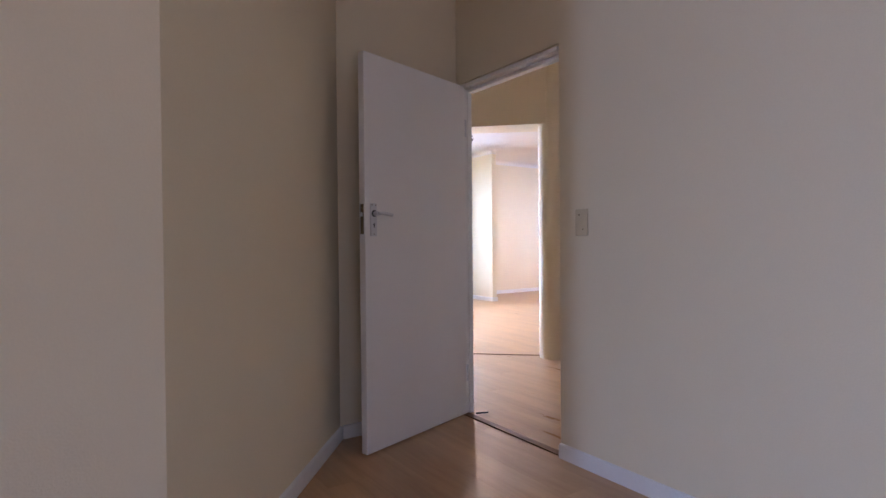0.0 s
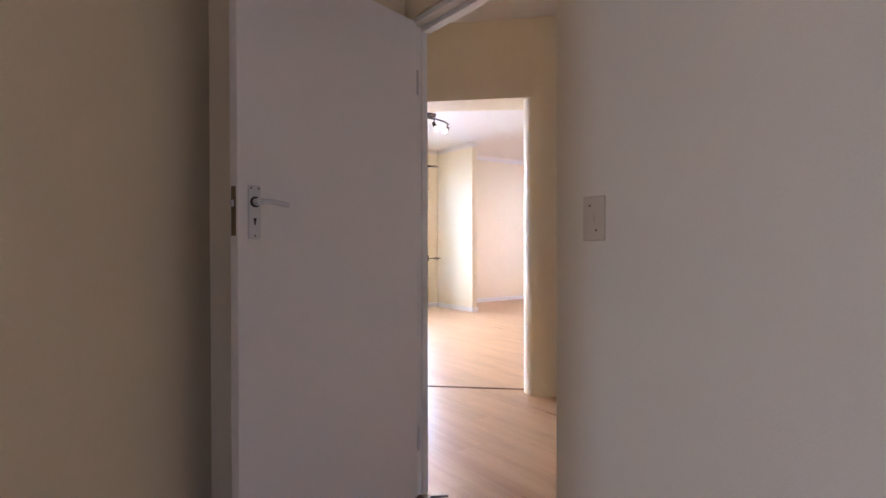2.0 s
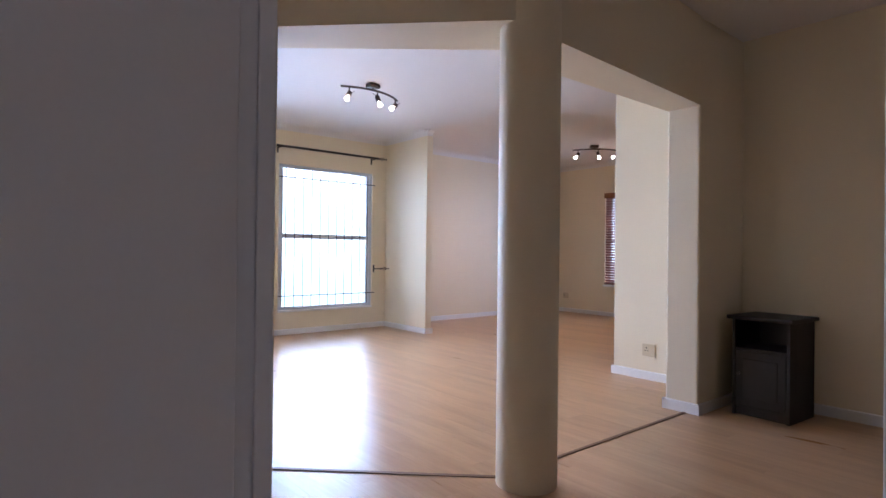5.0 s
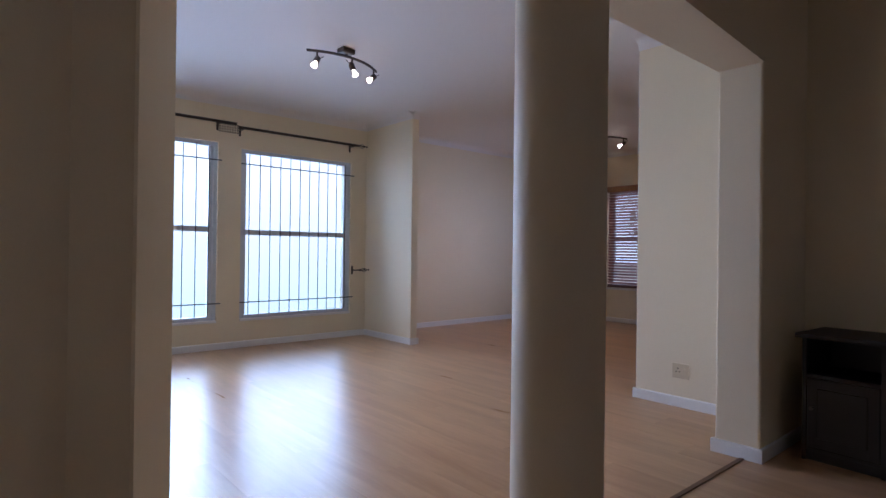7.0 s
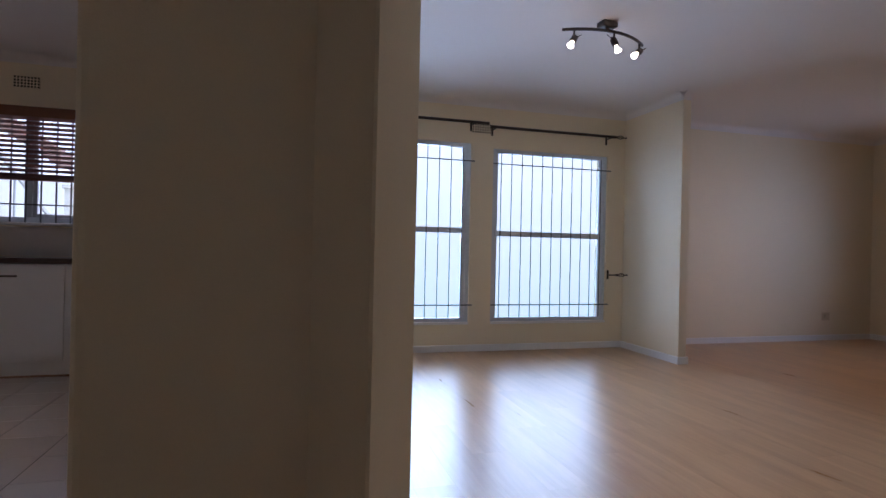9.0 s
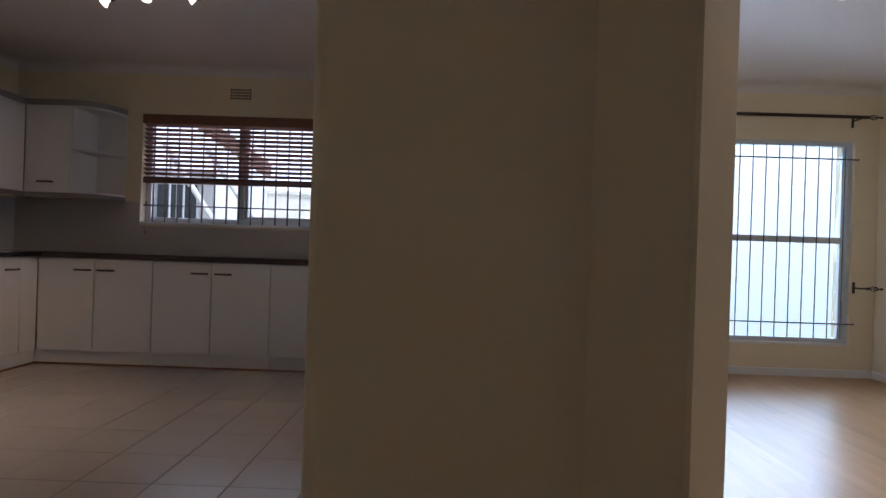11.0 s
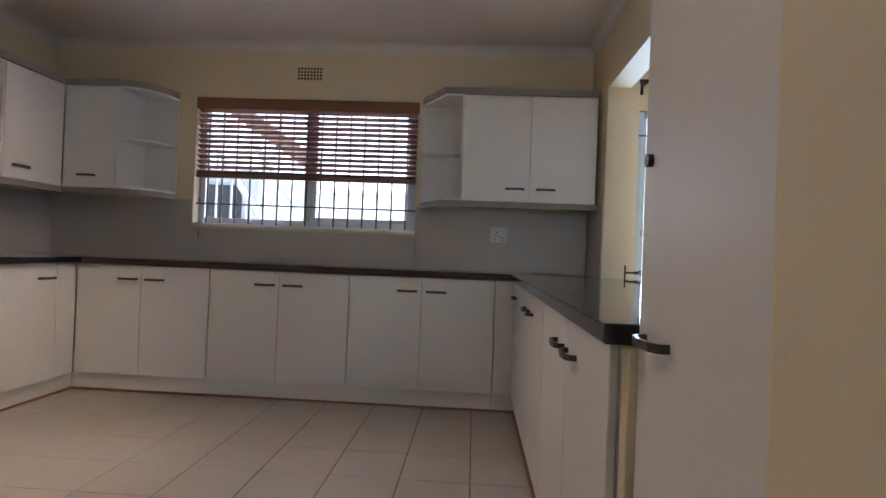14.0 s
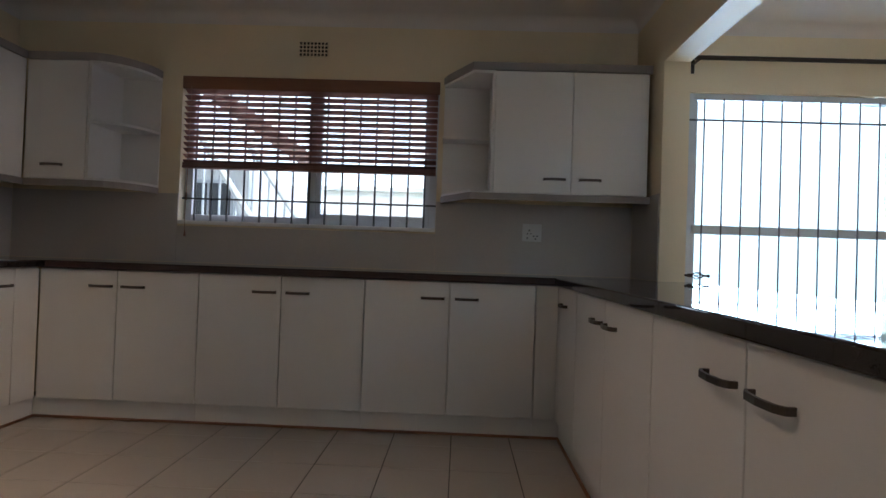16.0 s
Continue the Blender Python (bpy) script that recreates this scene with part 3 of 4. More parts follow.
sw = thing("light_switch", Matrix.Translation((2.35, 2.156, 1.113)), "ivory plastic light switch plate on the cream wall", "light switch")
part("plate", block(B(), -0.007, 0, -0.036, 0.036, -0.060, 0.060, 0.003), M_IVORY, sw)
part("rocker", block(B(), -0.0105, -0.007, -0.006, 0.006, -0.011, 0.009, 0.002), M_IVORY, sw)
for y, z in ((0.012, 0.034), (-0.010, -0.032)):
    part("screw", rod(B(), (-0.0085, y, z), (-0.0065, y, z), 0.0032, 10), M_SCREW, sw)

# ---- hall: dark pedestal ----
ped = thing("pedestal_cabinet", Matrix.Translation((6.03, 3.67, 0)) @ Matrix.Rotation(radians(-4), 4, "Z"), "black-brown wooden pedestal with an overhanging top against the hall wall", "cabinet")
part("side_panel", block(B(), -0.16, 0.19, 0.155, 0.175, 0.0, 0.62, 0.002), M_DARKW, ped)
part("side_panel", block(B(), -0.16, 0.19, -0.175, -0.155, 0.0, 0.62, 0.002), M_DARKW, ped)
part("back_panel", block(B(), 0.175, 0.188, -0.155, 0.155, 0.0, 0.62), M_DARKW, ped)
part("top", block(B(), -0.19, 0.20, -0.20, 0.20, 0.62, 0.645, 0.006), M_DARKW, ped)
part("shelf", block(B(), -0.155, 0.175, -0.155, 0.155, 0.42, 0.438, 0.002), M_DARKW, ped)
part("bottom_panel", block(B(), -0.155, 0.175, -0.155, 0.155, 0.05, 0.068, 0.002), M_DARKW, ped)
part("plinth", block(B(), -0.14, -0.125, -0.155, 0.155, 0.0, 0.05), M_DARKW, ped)
pd = part("door", block(B(), -0.162, -0.144, -0.152, 0.152, 0.07, 0.418, 0.003), M_DARKW, ped)
part("raised_panel", block(B(), -0.168, -0.162, -0.105, 0.105, 0.12, 0.37, 0.004), M_DARKW, pd)
part("knob", rod(B(), (-0.185, 0.125, 0.27), (-0.162, 0.125, 0.27), 0.011, 14, 0.006), M_PEW, pd)


def socket(m, w, h, material, label, holes=3):
    """A wall socket plate; local x along the wall, local -y into the room."""
    s = thing("wall_socket", m, label, "wall socket")
    part("plate", block(B(), -w / 2, w / 2, -0.008, 0, -h / 2, h / 2, 0.003), material, s)
    for x, z, r in ((-0.018, 0.016, 0.0055), (-0.029, -0.006, 0.0045), (-0.007, -0.006, 0.0045))[:holes]:
        part("pin_hole", rod(B(), (x, -0.0088, z), (x, -0.0075, z), r, 10), M_BLACK, s)
    part("switch_rocker", block(B(), 0.018, 0.030, -0.011, -0.008, 0.004, 0.024, 0.002), material, s)
    return s


socket(Matrix.Translation((6.32, 4.70, 0.245)) @ Matrix.Rotation(radians(-90), 4, "Z"), 0.115, 0.10, M_IVORY, "ivory wall socket above the skirting board")
socket(Matrix.Translation((10.1, 8.5, 0.29)) @ Matrix.Rotation(radians(-90), 4, "Z"), 0.12, 0.10, M_IVORY, "small ivory wall socket in the far room")
socket(Matrix.Translation((9.35, 8.78, 0.30)), 0.12, 0.10, M_IVORY, "small ivory wall socket in the far room")
ks = socket(Matrix.Translation((2.16, NORTH - 0.008, 1.175)), 0.125, 0.115, M_WPLA, "white double wall socket over the worktop", 3)
for x, z in ((0.012, -0.022), (0.034, -0.022), (0.023, -0.040), (-0.03, -0.035)):
    part("pin_hole", rod(B(), (x, -0.0088, z), (x, -0.0075, z), 0.005, 10), M_BLACK, ks)

# ---- spot lamps ----


def spot_bar(m, label, watts=14):
    """A bowed ceiling bar with a round rose and three turned spot heads. Local x along the bar, hanging from z = 0."""
    s = thing("spotlight_bar", m, label, "ceiling light", "bowed spotlight bars")
    part("ceiling_rose", block(B(), -0.08, 0.036, -0.042, 0.042, -0.040, 0, 0.01), M_BRONZE, s)
    part("stem", rod(B(), (-0.02, 0, -0.040), (-0.02, 0, -0.056), 0.012, 12), M_BRONZE, s)
    half, off = 0.335, 0.035
    bow = [(off + half * t, 0.115 * t * t, -0.056) for t in (k / 10 - 1 for k in range(21))]
    part("arm", tube(B(), bow, 0.0105, 10), M_BRONZE, s, round_=True)
    for i, (t, aim) in enumerate(((-0.80, (-0.6, -0.35, -0.8)), (0.0, (0.15, -0.35, -0.85)), (0.84, (-0.85, -0.30, -0.6)))):
        p = Vector((off + half * t, 0.115 * t * t, -0.066))
        d = Vector(aim).normalized()
        h = part("spot_head", rod(B(), p + Vector((0, 0, 0.008)), p + Vector((0, 0, -0.045)), 0.007, 8), M_BRONZE, s)
        c = p + Vector((0, 0, -0.055))
        bm = B()
        rod(bm, c - d * 0.016, c + d * 0.024, 0.0225, 16)
        rod(bm, c + d * 0.024, c + d * 0.036, 0.0225, 16, 0.018)
        rod(bm, c - d * 0.034, c - d * 0.016, 0.010, 12, 0.0225)
        part("lamp_holder", bm, M_BRONZE, h, round_=True)
        part("thumb_screw", rod(B(), c - d * 0.01, c - d * 0.01 + Vector((0.055 if i % 2 == 0 else -0.055, 0, 0.03)), 0.0028, 6), M_BRONZE, h)
        part("bulb_neck", rod(B(), c + d * 0.036, c + d * 0.05, 0.011, 14), M_BULB, h, "lit glass bulb neck", round_=True)
        part("bulb", rod(B(), c + d * 0.05, c + d * 0.08, 0.013, 16, 0.024), M_BULB, h, "lit halogen bulb", round_=True)
        lamp = new("spot_lamp", bpy.data.lights.new("spot_lamp", "SPOT"))
        lamp.data.energy, lamp.data.color, lamp.data.shadow_soft_size = watts, (1.0, 0.74, 0.45), 0.03
        lamp.data.spot_size, lamp.data.spot_blend = radians(110), 0.7
        e = m @ (c + d * 0.13)
        lamp.matrix_world = look(e, e + (m.to_3x3() @ d))
    return s


spot_bar(Matrix.Translation((4.845, 6.62, TOP)) @ Matrix.Rotation(radians(6), 4, "Z"), "bowed bronze ceiling bar with three lit spots in the living room")
spot_bar(Matrix.Translation((8.75, 6.95, TOP)) @ Matrix.Rotation(radians(-40), 4, "Z"), "bowed bronze ceiling bar with three lit spots in the far room", watts=19)
spot_bar(Matrix.Translation((0.77, 6.93, TOP)) @ Matrix.Rotation(radians(-6), 4, "Z"), "bowed bronze ceiling bar with three lit spots in the kitchen", watts=30)

# ---- curtain rods, holdbacks and air vents ----


def finial(bm, p, d):
    """A twisted cage finial with a small tip, from p along d."""
    p, d = Vector(p), Vector(d)
    rod(bm, p, p + d * 0.02, 0.012, 10)
    side = Vector((0, 0, 1)).cross(d).normalized()
    for k in range(5):
        pts = []
        for i in range(7):
            u = i / 6
            a, r = 2 * math.pi * k / 5 + u * 2.2, 0.004 + 0.018 * math.sin(math.pi * u)
            pts.append(p + d * (0.02 + 0.08 * u) + side * (r * math.cos(a)) + Vector((0, 0, 1)) * (r * math.sin(a)))
        tube(bm, pts, 0.0032, 5)
    rod(bm, p + d * 0.10, p + d * 0.125, 0.006, 8)
    bmesh.ops.create_icosphere(bm, subdivisions=2, radius=0.011, matrix=Matrix.Translation(p + d * 0.13))


def curtain_rod(x0, x1, z, brackets, ends, label):
    r = thing("curtain_rod", Matrix.Translation((0, 8.63, z)), label, "curtain rod")
    part("pole", rod(B(), (x0, 0, 0), (x1, 0, 0), 0.0145, 14), M_IRON, r, round_=True)
    for x in brackets:
        bm = B()
        block(bm, x - 0.008, x + 0.008, 0.004, 0.089, -0.021, -0.011, 0.002)
        block(bm, x - 0.011, x + 0.011, 0.081, 0.0895, -0.075, 0.02, 0.003)
        block(bm, x - 0.008, x + 0.008, -0.016, 0.016, -0.022, -0.012, 0.002)
        part("bracket", bm, M_IRON, r)
    for x, s in ends:
        bm = B()
        finial(bm, (x, 0, 0), (s, 0, 0))
        part("finial", bm, M_IRON, r)
    return r


curtain_rod(3.13, 4.735, 2.325, (3.17, 4.57), [], "black iron curtain rod over the tall window")
curtain_rod(4.755, 6.19, 2.295, (4.80, 6.13), [(6.19, 1)], "black iron curtain rod with a caged finial beside the nib")


def holdback(x, z, s):
    h = thing("curtain_holdback", Matrix.Translation((x, NORTH, z)), "black iron curtain holdback on the cream wall", "curtain holdback", "curtain holdbacks")
    part("wall_plate", block(B(), -0.012, 0.012, -0.007, 0, -0.05, 0.05, 0.003), M_IRON, h)
    bm = B()
    tube(bm, [(0, -0.006, 0), (0, -0.07, -0.002), (s * 0.02, -0.09, 0), (s * 0.05, -0.092, 0)], 0.007, 8)
    finial(bm, (s * 0.05, -0.092, 0), (s, 0, 0))
    part("hook", bm, M_IRON, h)
    return h


holdback(6.185, 0.80, 1)
holdback(3.09, 0.935, 1)


def air_vent(x, y, z, w, h, nx, nz, label):
    """A cream air brick with rows of small square holes."""
    v = thing("air_vent", Matrix.Translation((x, y, z)), label, "air vent", "air vents")
    part("plate", block(B(), -w / 2, w / 2, -0.009, 0, -h / 2, h / 2, 0.002), M_WALL, v)
    for i in range(nx):
        for k in range(nz):
            cx, cz = -w / 2 + w * (i + 0.5) / nx, -h / 2 + h * (k + 0.5) / nz
            part("vent_hole", block(B(), cx - w / nx * 0.31, cx + w / nx * 0.31, -0.0102, -0.0085, cz - h / nz * 0.31, cz + h / nz * 0.31), M_BLACK, v)
    return v


air_vent(0.675, NORTH, 2.35, 0.195, 0.10, 8, 4, "cream air vent with square holes over the kitchen window")
air_vent(4.685, NORTH, 2.285, 0.21, 0.10, 8, 4, "cream air vent with square holes between the curtain rods")

# ---- kitchen ----


def pull(bm, x, z, y=0.0, w=0.125):
    """A bowed pewter pull; x, z: its middle on the front at y."""
    pts = [(x - w / 2, y, z), (x - w / 2, y - 0.016, z), (x - w * 0.36, y - 0.026, z), (x, y - 0.030, z), (x + w * 0.36, y - 0.026, z), (x + w / 2, y - 0.016, z), (x + w / 2, y, z)]
    rings, line = [], [Vector(p) for p in pts]
    for k, p in enumerate(line):
        d = (line[min(k + 1, len(line) - 1)] - line[max(k - 1, 0)]).normalized()
        n = Vector((d.y, -d.x, 0)) * 0.0035
        rings.append([bm.verts.new(p + n * a + Vector((0, 0, 0.0075 * b))) for a, b in ((1, -1), (1, 1), (-1, 1), (-1, -1))])
    for a, b in zip(rings, rings[1:]):
        for k in range(4):
            bm.faces.new((a[k], a[(k + 1) % 4], b[(k + 1) % 4], b[k]))
    bm.faces.new(rings[0][::-1])
    bm.faces.new(rings[-1])
    return bm


def base_unit(m, w, doors, label, k0=0.0, k1=0.0, d=0.53):
    """A floor cabinet: carcass, kickboard, doors with pulls. Local x along it, front at y = 0. doors: (x0, x1, pull x) or with None."""
    u = thing("base_cabinet", m, label, "kitchen cabinet", "kitchen base cabinets")
    part("carcass", block(B(), 0, w, 0.020, d, 0.115, 0.858), M_CAB, u)
    part("kickboard", block(B(), -k0, w + k1, 0.028, 0.044, 0.0, 0.113), M_CAB, u)
    part("bead", rod(B(), (-k0, 0.022, 0.007), (w + k1, 0.022, 0.007), 0.008, 8), M_BEAD, u)
    for x0, x1, hx in doors:
        dr = part("door", block(B(), x0 + 0.0025, x1 - 0.0025, 0, 0.018, 0.118, 0.856, 0.0025), M_CAB, u)
        if hx is not None:
            part("handle", pull(B(), hx, 0.765), M_PEW, dr, "bowed pewter handle")
    return u


N = lambda x: Matrix.Translation((x, 8.172, 0))
two = lambda w: [(0, w / 2, w / 2 - 0.095), (w / 2, w, w / 2 + 0.095)]
base_unit(N(-0.70), 0.92, [(0, 0.45, 0.36), (0.45, 0.92, 0.545)], "white floor cabinet with two doors in the corner of the kitchen", k0=0.044)
base_unit(N(0.222), 0.944, two(0.944), "white floor cabinet with two doors under the window")
base_unit(N(1.168), 0.956, two(0.956), "white floor cabinet with two doors under the window")
base_unit(N(2.126), 0.14, [(0, 0.14, None)], "narrow white corner filler cabinet", k1=0.044)
E_ = lambda y: Matrix.Translation((2.248, y, 0)) @ Matrix.Rotation(radians(-90), 4, "Z")
base_unit(E_(8.17), 0.48, [(0, 0.06, None), (0.06, 0.48, 0.20)], "white peninsula cabinet with one door by the corner", k0=0.026)
base_unit(E_(7.688), 1.02, two(1.02), "white peninsula cabinet with two doors")
base_unit(E_(6.666), 1.01, [(0, 0.515, 0.42), (0.515, 1.01, 0.61)], "white peninsula cabinet with two doors at the open end")
W_ = lambda y: Matrix.Translation((-0.702, y, 0)) @ Matrix.Rotation(radians(90), 4, "Z")
base_unit(W_(7.53), 0.64, [(0, 0.465, 0.375), (0.465, 0.64, None)], "white floor cabinet with one door in the kitchen corner", k1=0.026)
base_unit(W_(6.57), 0.958, two(0.958), "white floor cabinet with two doors along the side wall")
base_unit(W_(5.61), 0.958, two(0.958), "white floor cabinet with two doors along the side wall")

top = thing("worktop", Matrix.Identity(4), "dark polished kitchen worktop running round three sides", "worktop")
T0, T1 = 0.862, 0.902
slab = lambda *b: block(B(), *b, 0.005)
part("slab", slab(-0.66, 2.30, 8.148, NORTH - 0.001, T0, T1), M_TOP, top)
part("slab", slab(2.223, 2.99, 5.604, 8.147, T0, T1), M_TOP, top)
part("slab", slab(2.302, 2.99, 8.148, 8.229, T0, T1), M_TOP, top)
part("slab", slab(2.302, 2.813, 8.23, NORTH - 0.001, T0, T1), M_TOP, top)
part("slab", slab(-1.338, -0.662, 5.60, NORTH - 0.001, T0, T1), M_TOP, top)
part("edge_strip", slab(-0.655, 2.222, 8.141, 8.1475, T0 + 0.002, T1 - 0.003), M_EDGE, top)

sb = thing("splashback", Matrix.Identity(4), "grey tiled splashback between worktop and wall cabinets", "splashback")
part("panel", block(B(), -1.332, -0.202, NORTH - 0.007, NORTH - 0.001, T1 + 0.002, 1.36), M_SPLASH, sb)
part("panel", block(B(), -0.201, 1.526, NORTH - 0.007, NORTH - 0.001, T1 + 0.002, 1.146), M_SPLASH, sb)
part("panel", block(B(), 1.527, 2.806, NORTH - 0.007, NORTH - 0.001, T1 + 0.002, 1.36), M_SPLASH, sb)
part("panel", block(B(), -1.339, -1.333, 5.6, NORTH - 0.008, T1 + 0.002, 1.36), M_SPLASH, sb)
part("panel", block(B(), 2.8075, 2.8145, 8.24, NORTH - 0.008, T1 + 0.002, 1.40), M_SPLASH, sb)

UZ0, UZ1 = 1.392, 2.128


def wall_unit(m, w, doors, label, d=0.335):
    """A wall cabinet with doors, local front at y = 0."""
    u = thing("wall_cabinet", m, label, "kitchen cabinet", "kitchen wall cabinets")
    part("carcass", block(B(), 0, w, 0.020, d, UZ0, UZ1), M_CAB, u)
    for x0, x1, hx in doors:
        dr = part("door", block(B(), x0 + 0.0025, x1 - 0.0025, 0, 0.018, UZ0 + 0.003, UZ1 - 0.003, 0.0025), M_CAB, u)
        if hx is not None:
            part("handle", pull(B(), hx, 1.48), M_PEW, dr, "bowed pewter handle")
    return u


def open_end(m, w, side, bow, label, d=0.335):
    """An open end unit with shelves cut back from front to wall. Local x from the doors outwards (side = 1) or mirrored."""
    u = thing("corner_shelf_unit", m, label, "shelf unit", "open end shelf units")
    s = side
    pts = [(0, d), (0, 0.0)]
    for k in range(9):
        t = k / 8
        if bow:
            pts.append((s * w * math.sin(t * math.pi / 2), 0.0 + (d - 0.03) * (1 - math.cos(t * math.pi / 2))))
        else:
            pts.append((s * (0.13 + (w - 0.13) * t), (d - 0.03) * t))
    pts.append((s * w, d))
    for z in (UZ0, 1.745, UZ1 - 0.016):
        if z == 1.745 and not bow:
            part("shelf", block(B(), min(s * 0.017, s * w), max(s * 0.017, s * w), d - 0.15, d - 0.013, z, z + 0.016, 0.002), M_CABIN, u)
        else:
            part("shelf", prism(B(), pts, z, z + 0.016), M_CABIN, u)
    part("side_panel", block(B(), min(0, s * 0.016), max(0, s * 0.016), 0.004, d, UZ0 + 0.016, UZ1 - 0.016), M_CAB, u)
    part("back_panel", block(B(), min(s * 0.017, s * w), max(s * 0.017, s * w), d - 0.012, d - 0.001, UZ0 + 0.0165, UZ1 - 0.0165), M_CABIN, u)
    return u


U = lambda x: Matrix.Translation((x, 8.383, 0))
wall_unit(U(1.875), 0.915, [(0, 0.463, 0.365), (0.463, 0.915, 0.575)], "white wall cabinet with two doors beside the window")
open_end(U(1.874), 0.315, -1, False, "white open corner shelves at the end of the wall cabinets")
wall_unit(U(-1.002), 0.385, [(0, 0.385, 0.18)], "white wall cabinet with one door in the kitchen corner")
open_end(U(-0.615), 0.275, 1, True, "white open corner shelves with curved fronts beside the window")
WU = lambda y: Matrix.Translation((-1.004, y, 0)) @ Matrix.Rotation(radians(90), 4, "Z")
wall_unit(WU(7.875), 0.505, [(0, 0.505, 0.14)], "white wall cabinet with one door on the side wall")
su = thing("wall_shelf_unit", WU(7.26), "white open wall shelves beside the corner cabinet", "shelf unit")
for z in (UZ0, 1.745, UZ1 - 0.016):
    part("shelf", block(B(), 0.017, 0.597, 0.005, 0.335, z, z + 0.016), M_CABIN, su)
for x in (0, 0.598):
    part("side_panel", block(B(), x, x + 0.016, 0.002, 0.335, UZ0, UZ1), M_CAB, su)
part("back_panel", block(B(), 0.017, 0.597, 0.323, 0.334, UZ0 + 0.017, UZ1 - 0.017), M_CABIN, su)


def moulding(name, pts, z0, z1, d, label):
    """A strip along the fronts of the wall cabinets, over or under them; pts: the front line, d: its depth."""
    bm = B()
    n = len(pts)
    for i in range(n - 1):
        a, b = Vector(pts[i]), Vector(pts[i + 1])
        t = (b - a).normalized()
        nrm = Vector((-t.y, t.x)) * d
        q = [tuple(a), tuple(b), tuple(b + nrm), tuple(a + nrm)]
        prism(bm, q, z0 + 0.0003 * (i % 2), z1 + 0.0003 * (i % 2))
    return tagged(part(name, bm, M_MOULD), label, "moulding")


bowed = [(-0.615 + 0.285 * math.sin(k / 8 * math.pi / 2), 8.372 + 0.33 * (1 - math.cos(k / 8 * math.pi / 2))) for k in range(9)]
left_line = [(-0.992, 7.26), (-0.992, 8.372)] + bowed
right_line = [(1.553, 8.70), (1.575, 8.64), (1.738, 8.372), (2.802, 8.372)]
moulding("cornice_strip", left_line, UZ1, UZ1 + 0.045, 0.03, "taupe moulding along the top of the corner wall cabinets")
moulding("cornice_strip", right_line, UZ1, UZ1 + 0.045, 0.03, "taupe moulding along the top of the wall cabinets")
moulding("light_rail", left_line, UZ0 - 0.04, UZ0 - 0.001, 0.02, "grey light rail under the corner wall cabinets")
moulding("light_rail", right_line, UZ0 - 0.04, UZ0 - 0.001, 0.02, "grey light rail under the wall cabinets")

tall = thing("tall_cabinet", Matrix.Translation((2.285, 5.601, 0)) @ Matrix.Rotation(radians(-90), 4, "Z"), "tall white pantry cabinet at the end of the worktop", "kitchen cabinet")
part("carcass", block(B(), 0, 0.458, 0.020, 0.528, 0.0, 2.17), M_CAB, tall)
td = part("door", block(B(), 0.001, 0.456, 0, 0.018, 0.10, 2.168, 0.004), M_CAB, tall)
part("handle", pull(B(), 0.104, 0.884, w=0.114), M_PEW, td, "bowed pewter handle")
part("lock", rod(B(), (0.042, -0.010, 1.20), (0.042, 0, 1.20), 0.012, 16), M_PEW, td, "round dark cupboard lock")
part("filler_strip", block(B(), -0.048, -0.001, -0.016, 0.006, 0.0, 0.860, 0.003), M_WALL, tall, "cream filler strip beside the base cabinets")

# ---- outside ----
bm = B()
block(bm, -400, 400, -400, 400, -0.45, -0.30)
fixed(part("ground", bm, M_PAVE), "pale paved ground around the house", "ground")
fixed(part("backdrop", block(B(), -90, 90, 70, 70.5, -0.3, 60), M_HAZE), "bright white overcast sky in the distance", "sky")
fixed(part("backdrop", block(B(), 80, 80.5, -60, 69, -0.3, 60), M_HAZE), "bright white overcast sky in the distance", "sky")
hs = thing("neighbour_house", Matrix.Translation((-1.6, 13.0, -0.3)), "white plastered house with a brown roof edge behind the kitchen", "house")
part("wall", block(B(), -5.6, 0.2, 0, 4.0, 0, 2.5), M_EXT, hs)
bm = B()
v = [bm.verts.new(p) for p in ((-4.0, -0.6, 5.88), (1.25, -0.6, 2.38), (1.25, -0.6, 2.62), (-4.0, -0.6, 6.12), (-4.0, -0.2, 5.88), (1.25, -0.2, 2.38), (1.25, -0.2, 2.62), (-4.0, -0.2, 6.12))]
for f in ((0, 1, 2, 3), (4, 7, 6, 5), (0, 4, 5, 1), (1, 5, 6, 2), (2, 6, 7, 3), (3, 7, 4, 0)):
    bm.faces.new([v[i] for i in f])
part("roof_edge", bm, M_ROOF, hs, "brown sloping roof edge")
for x in (-0.75, ):
    wv = part("window", block(B(), x, x + 0.75, -0.03, 0.02, 1.15, 2.3, 0.004), M_ALU, hs)
    for k in (0, 1):
        part("pane", block(B(), x + 0.05 + k * 0.345, x + 0.36 + k * 0.345, -0.036, -0.028, 1.2, 2.25), M_DGLASS, wv)
cp = thing("garden_stair", Matrix.Translation((-0.9, 11.6, -0.3)), "white sloping steel stair beside the neighbouring house", "stair")
for y, x0, x1 in ((0.0, -0.6, 0.2), (0.5, -0.2, 0.65)):
    part("stringer", tube(B(), [(x0, y, 2.7), (x1, y, 1.52)], 0.04, 8), M_EXT, cp)
    for k in range(4):
        x, z = x0 + (x1 - x0) * (k + 0.5) / 4, 2.7 - 1.18 * (k + 0.5) / 4
        part("post", rod(B(), (x, y, 0.0), (x, y, z), 0.016, 8), M_ALU, cp)
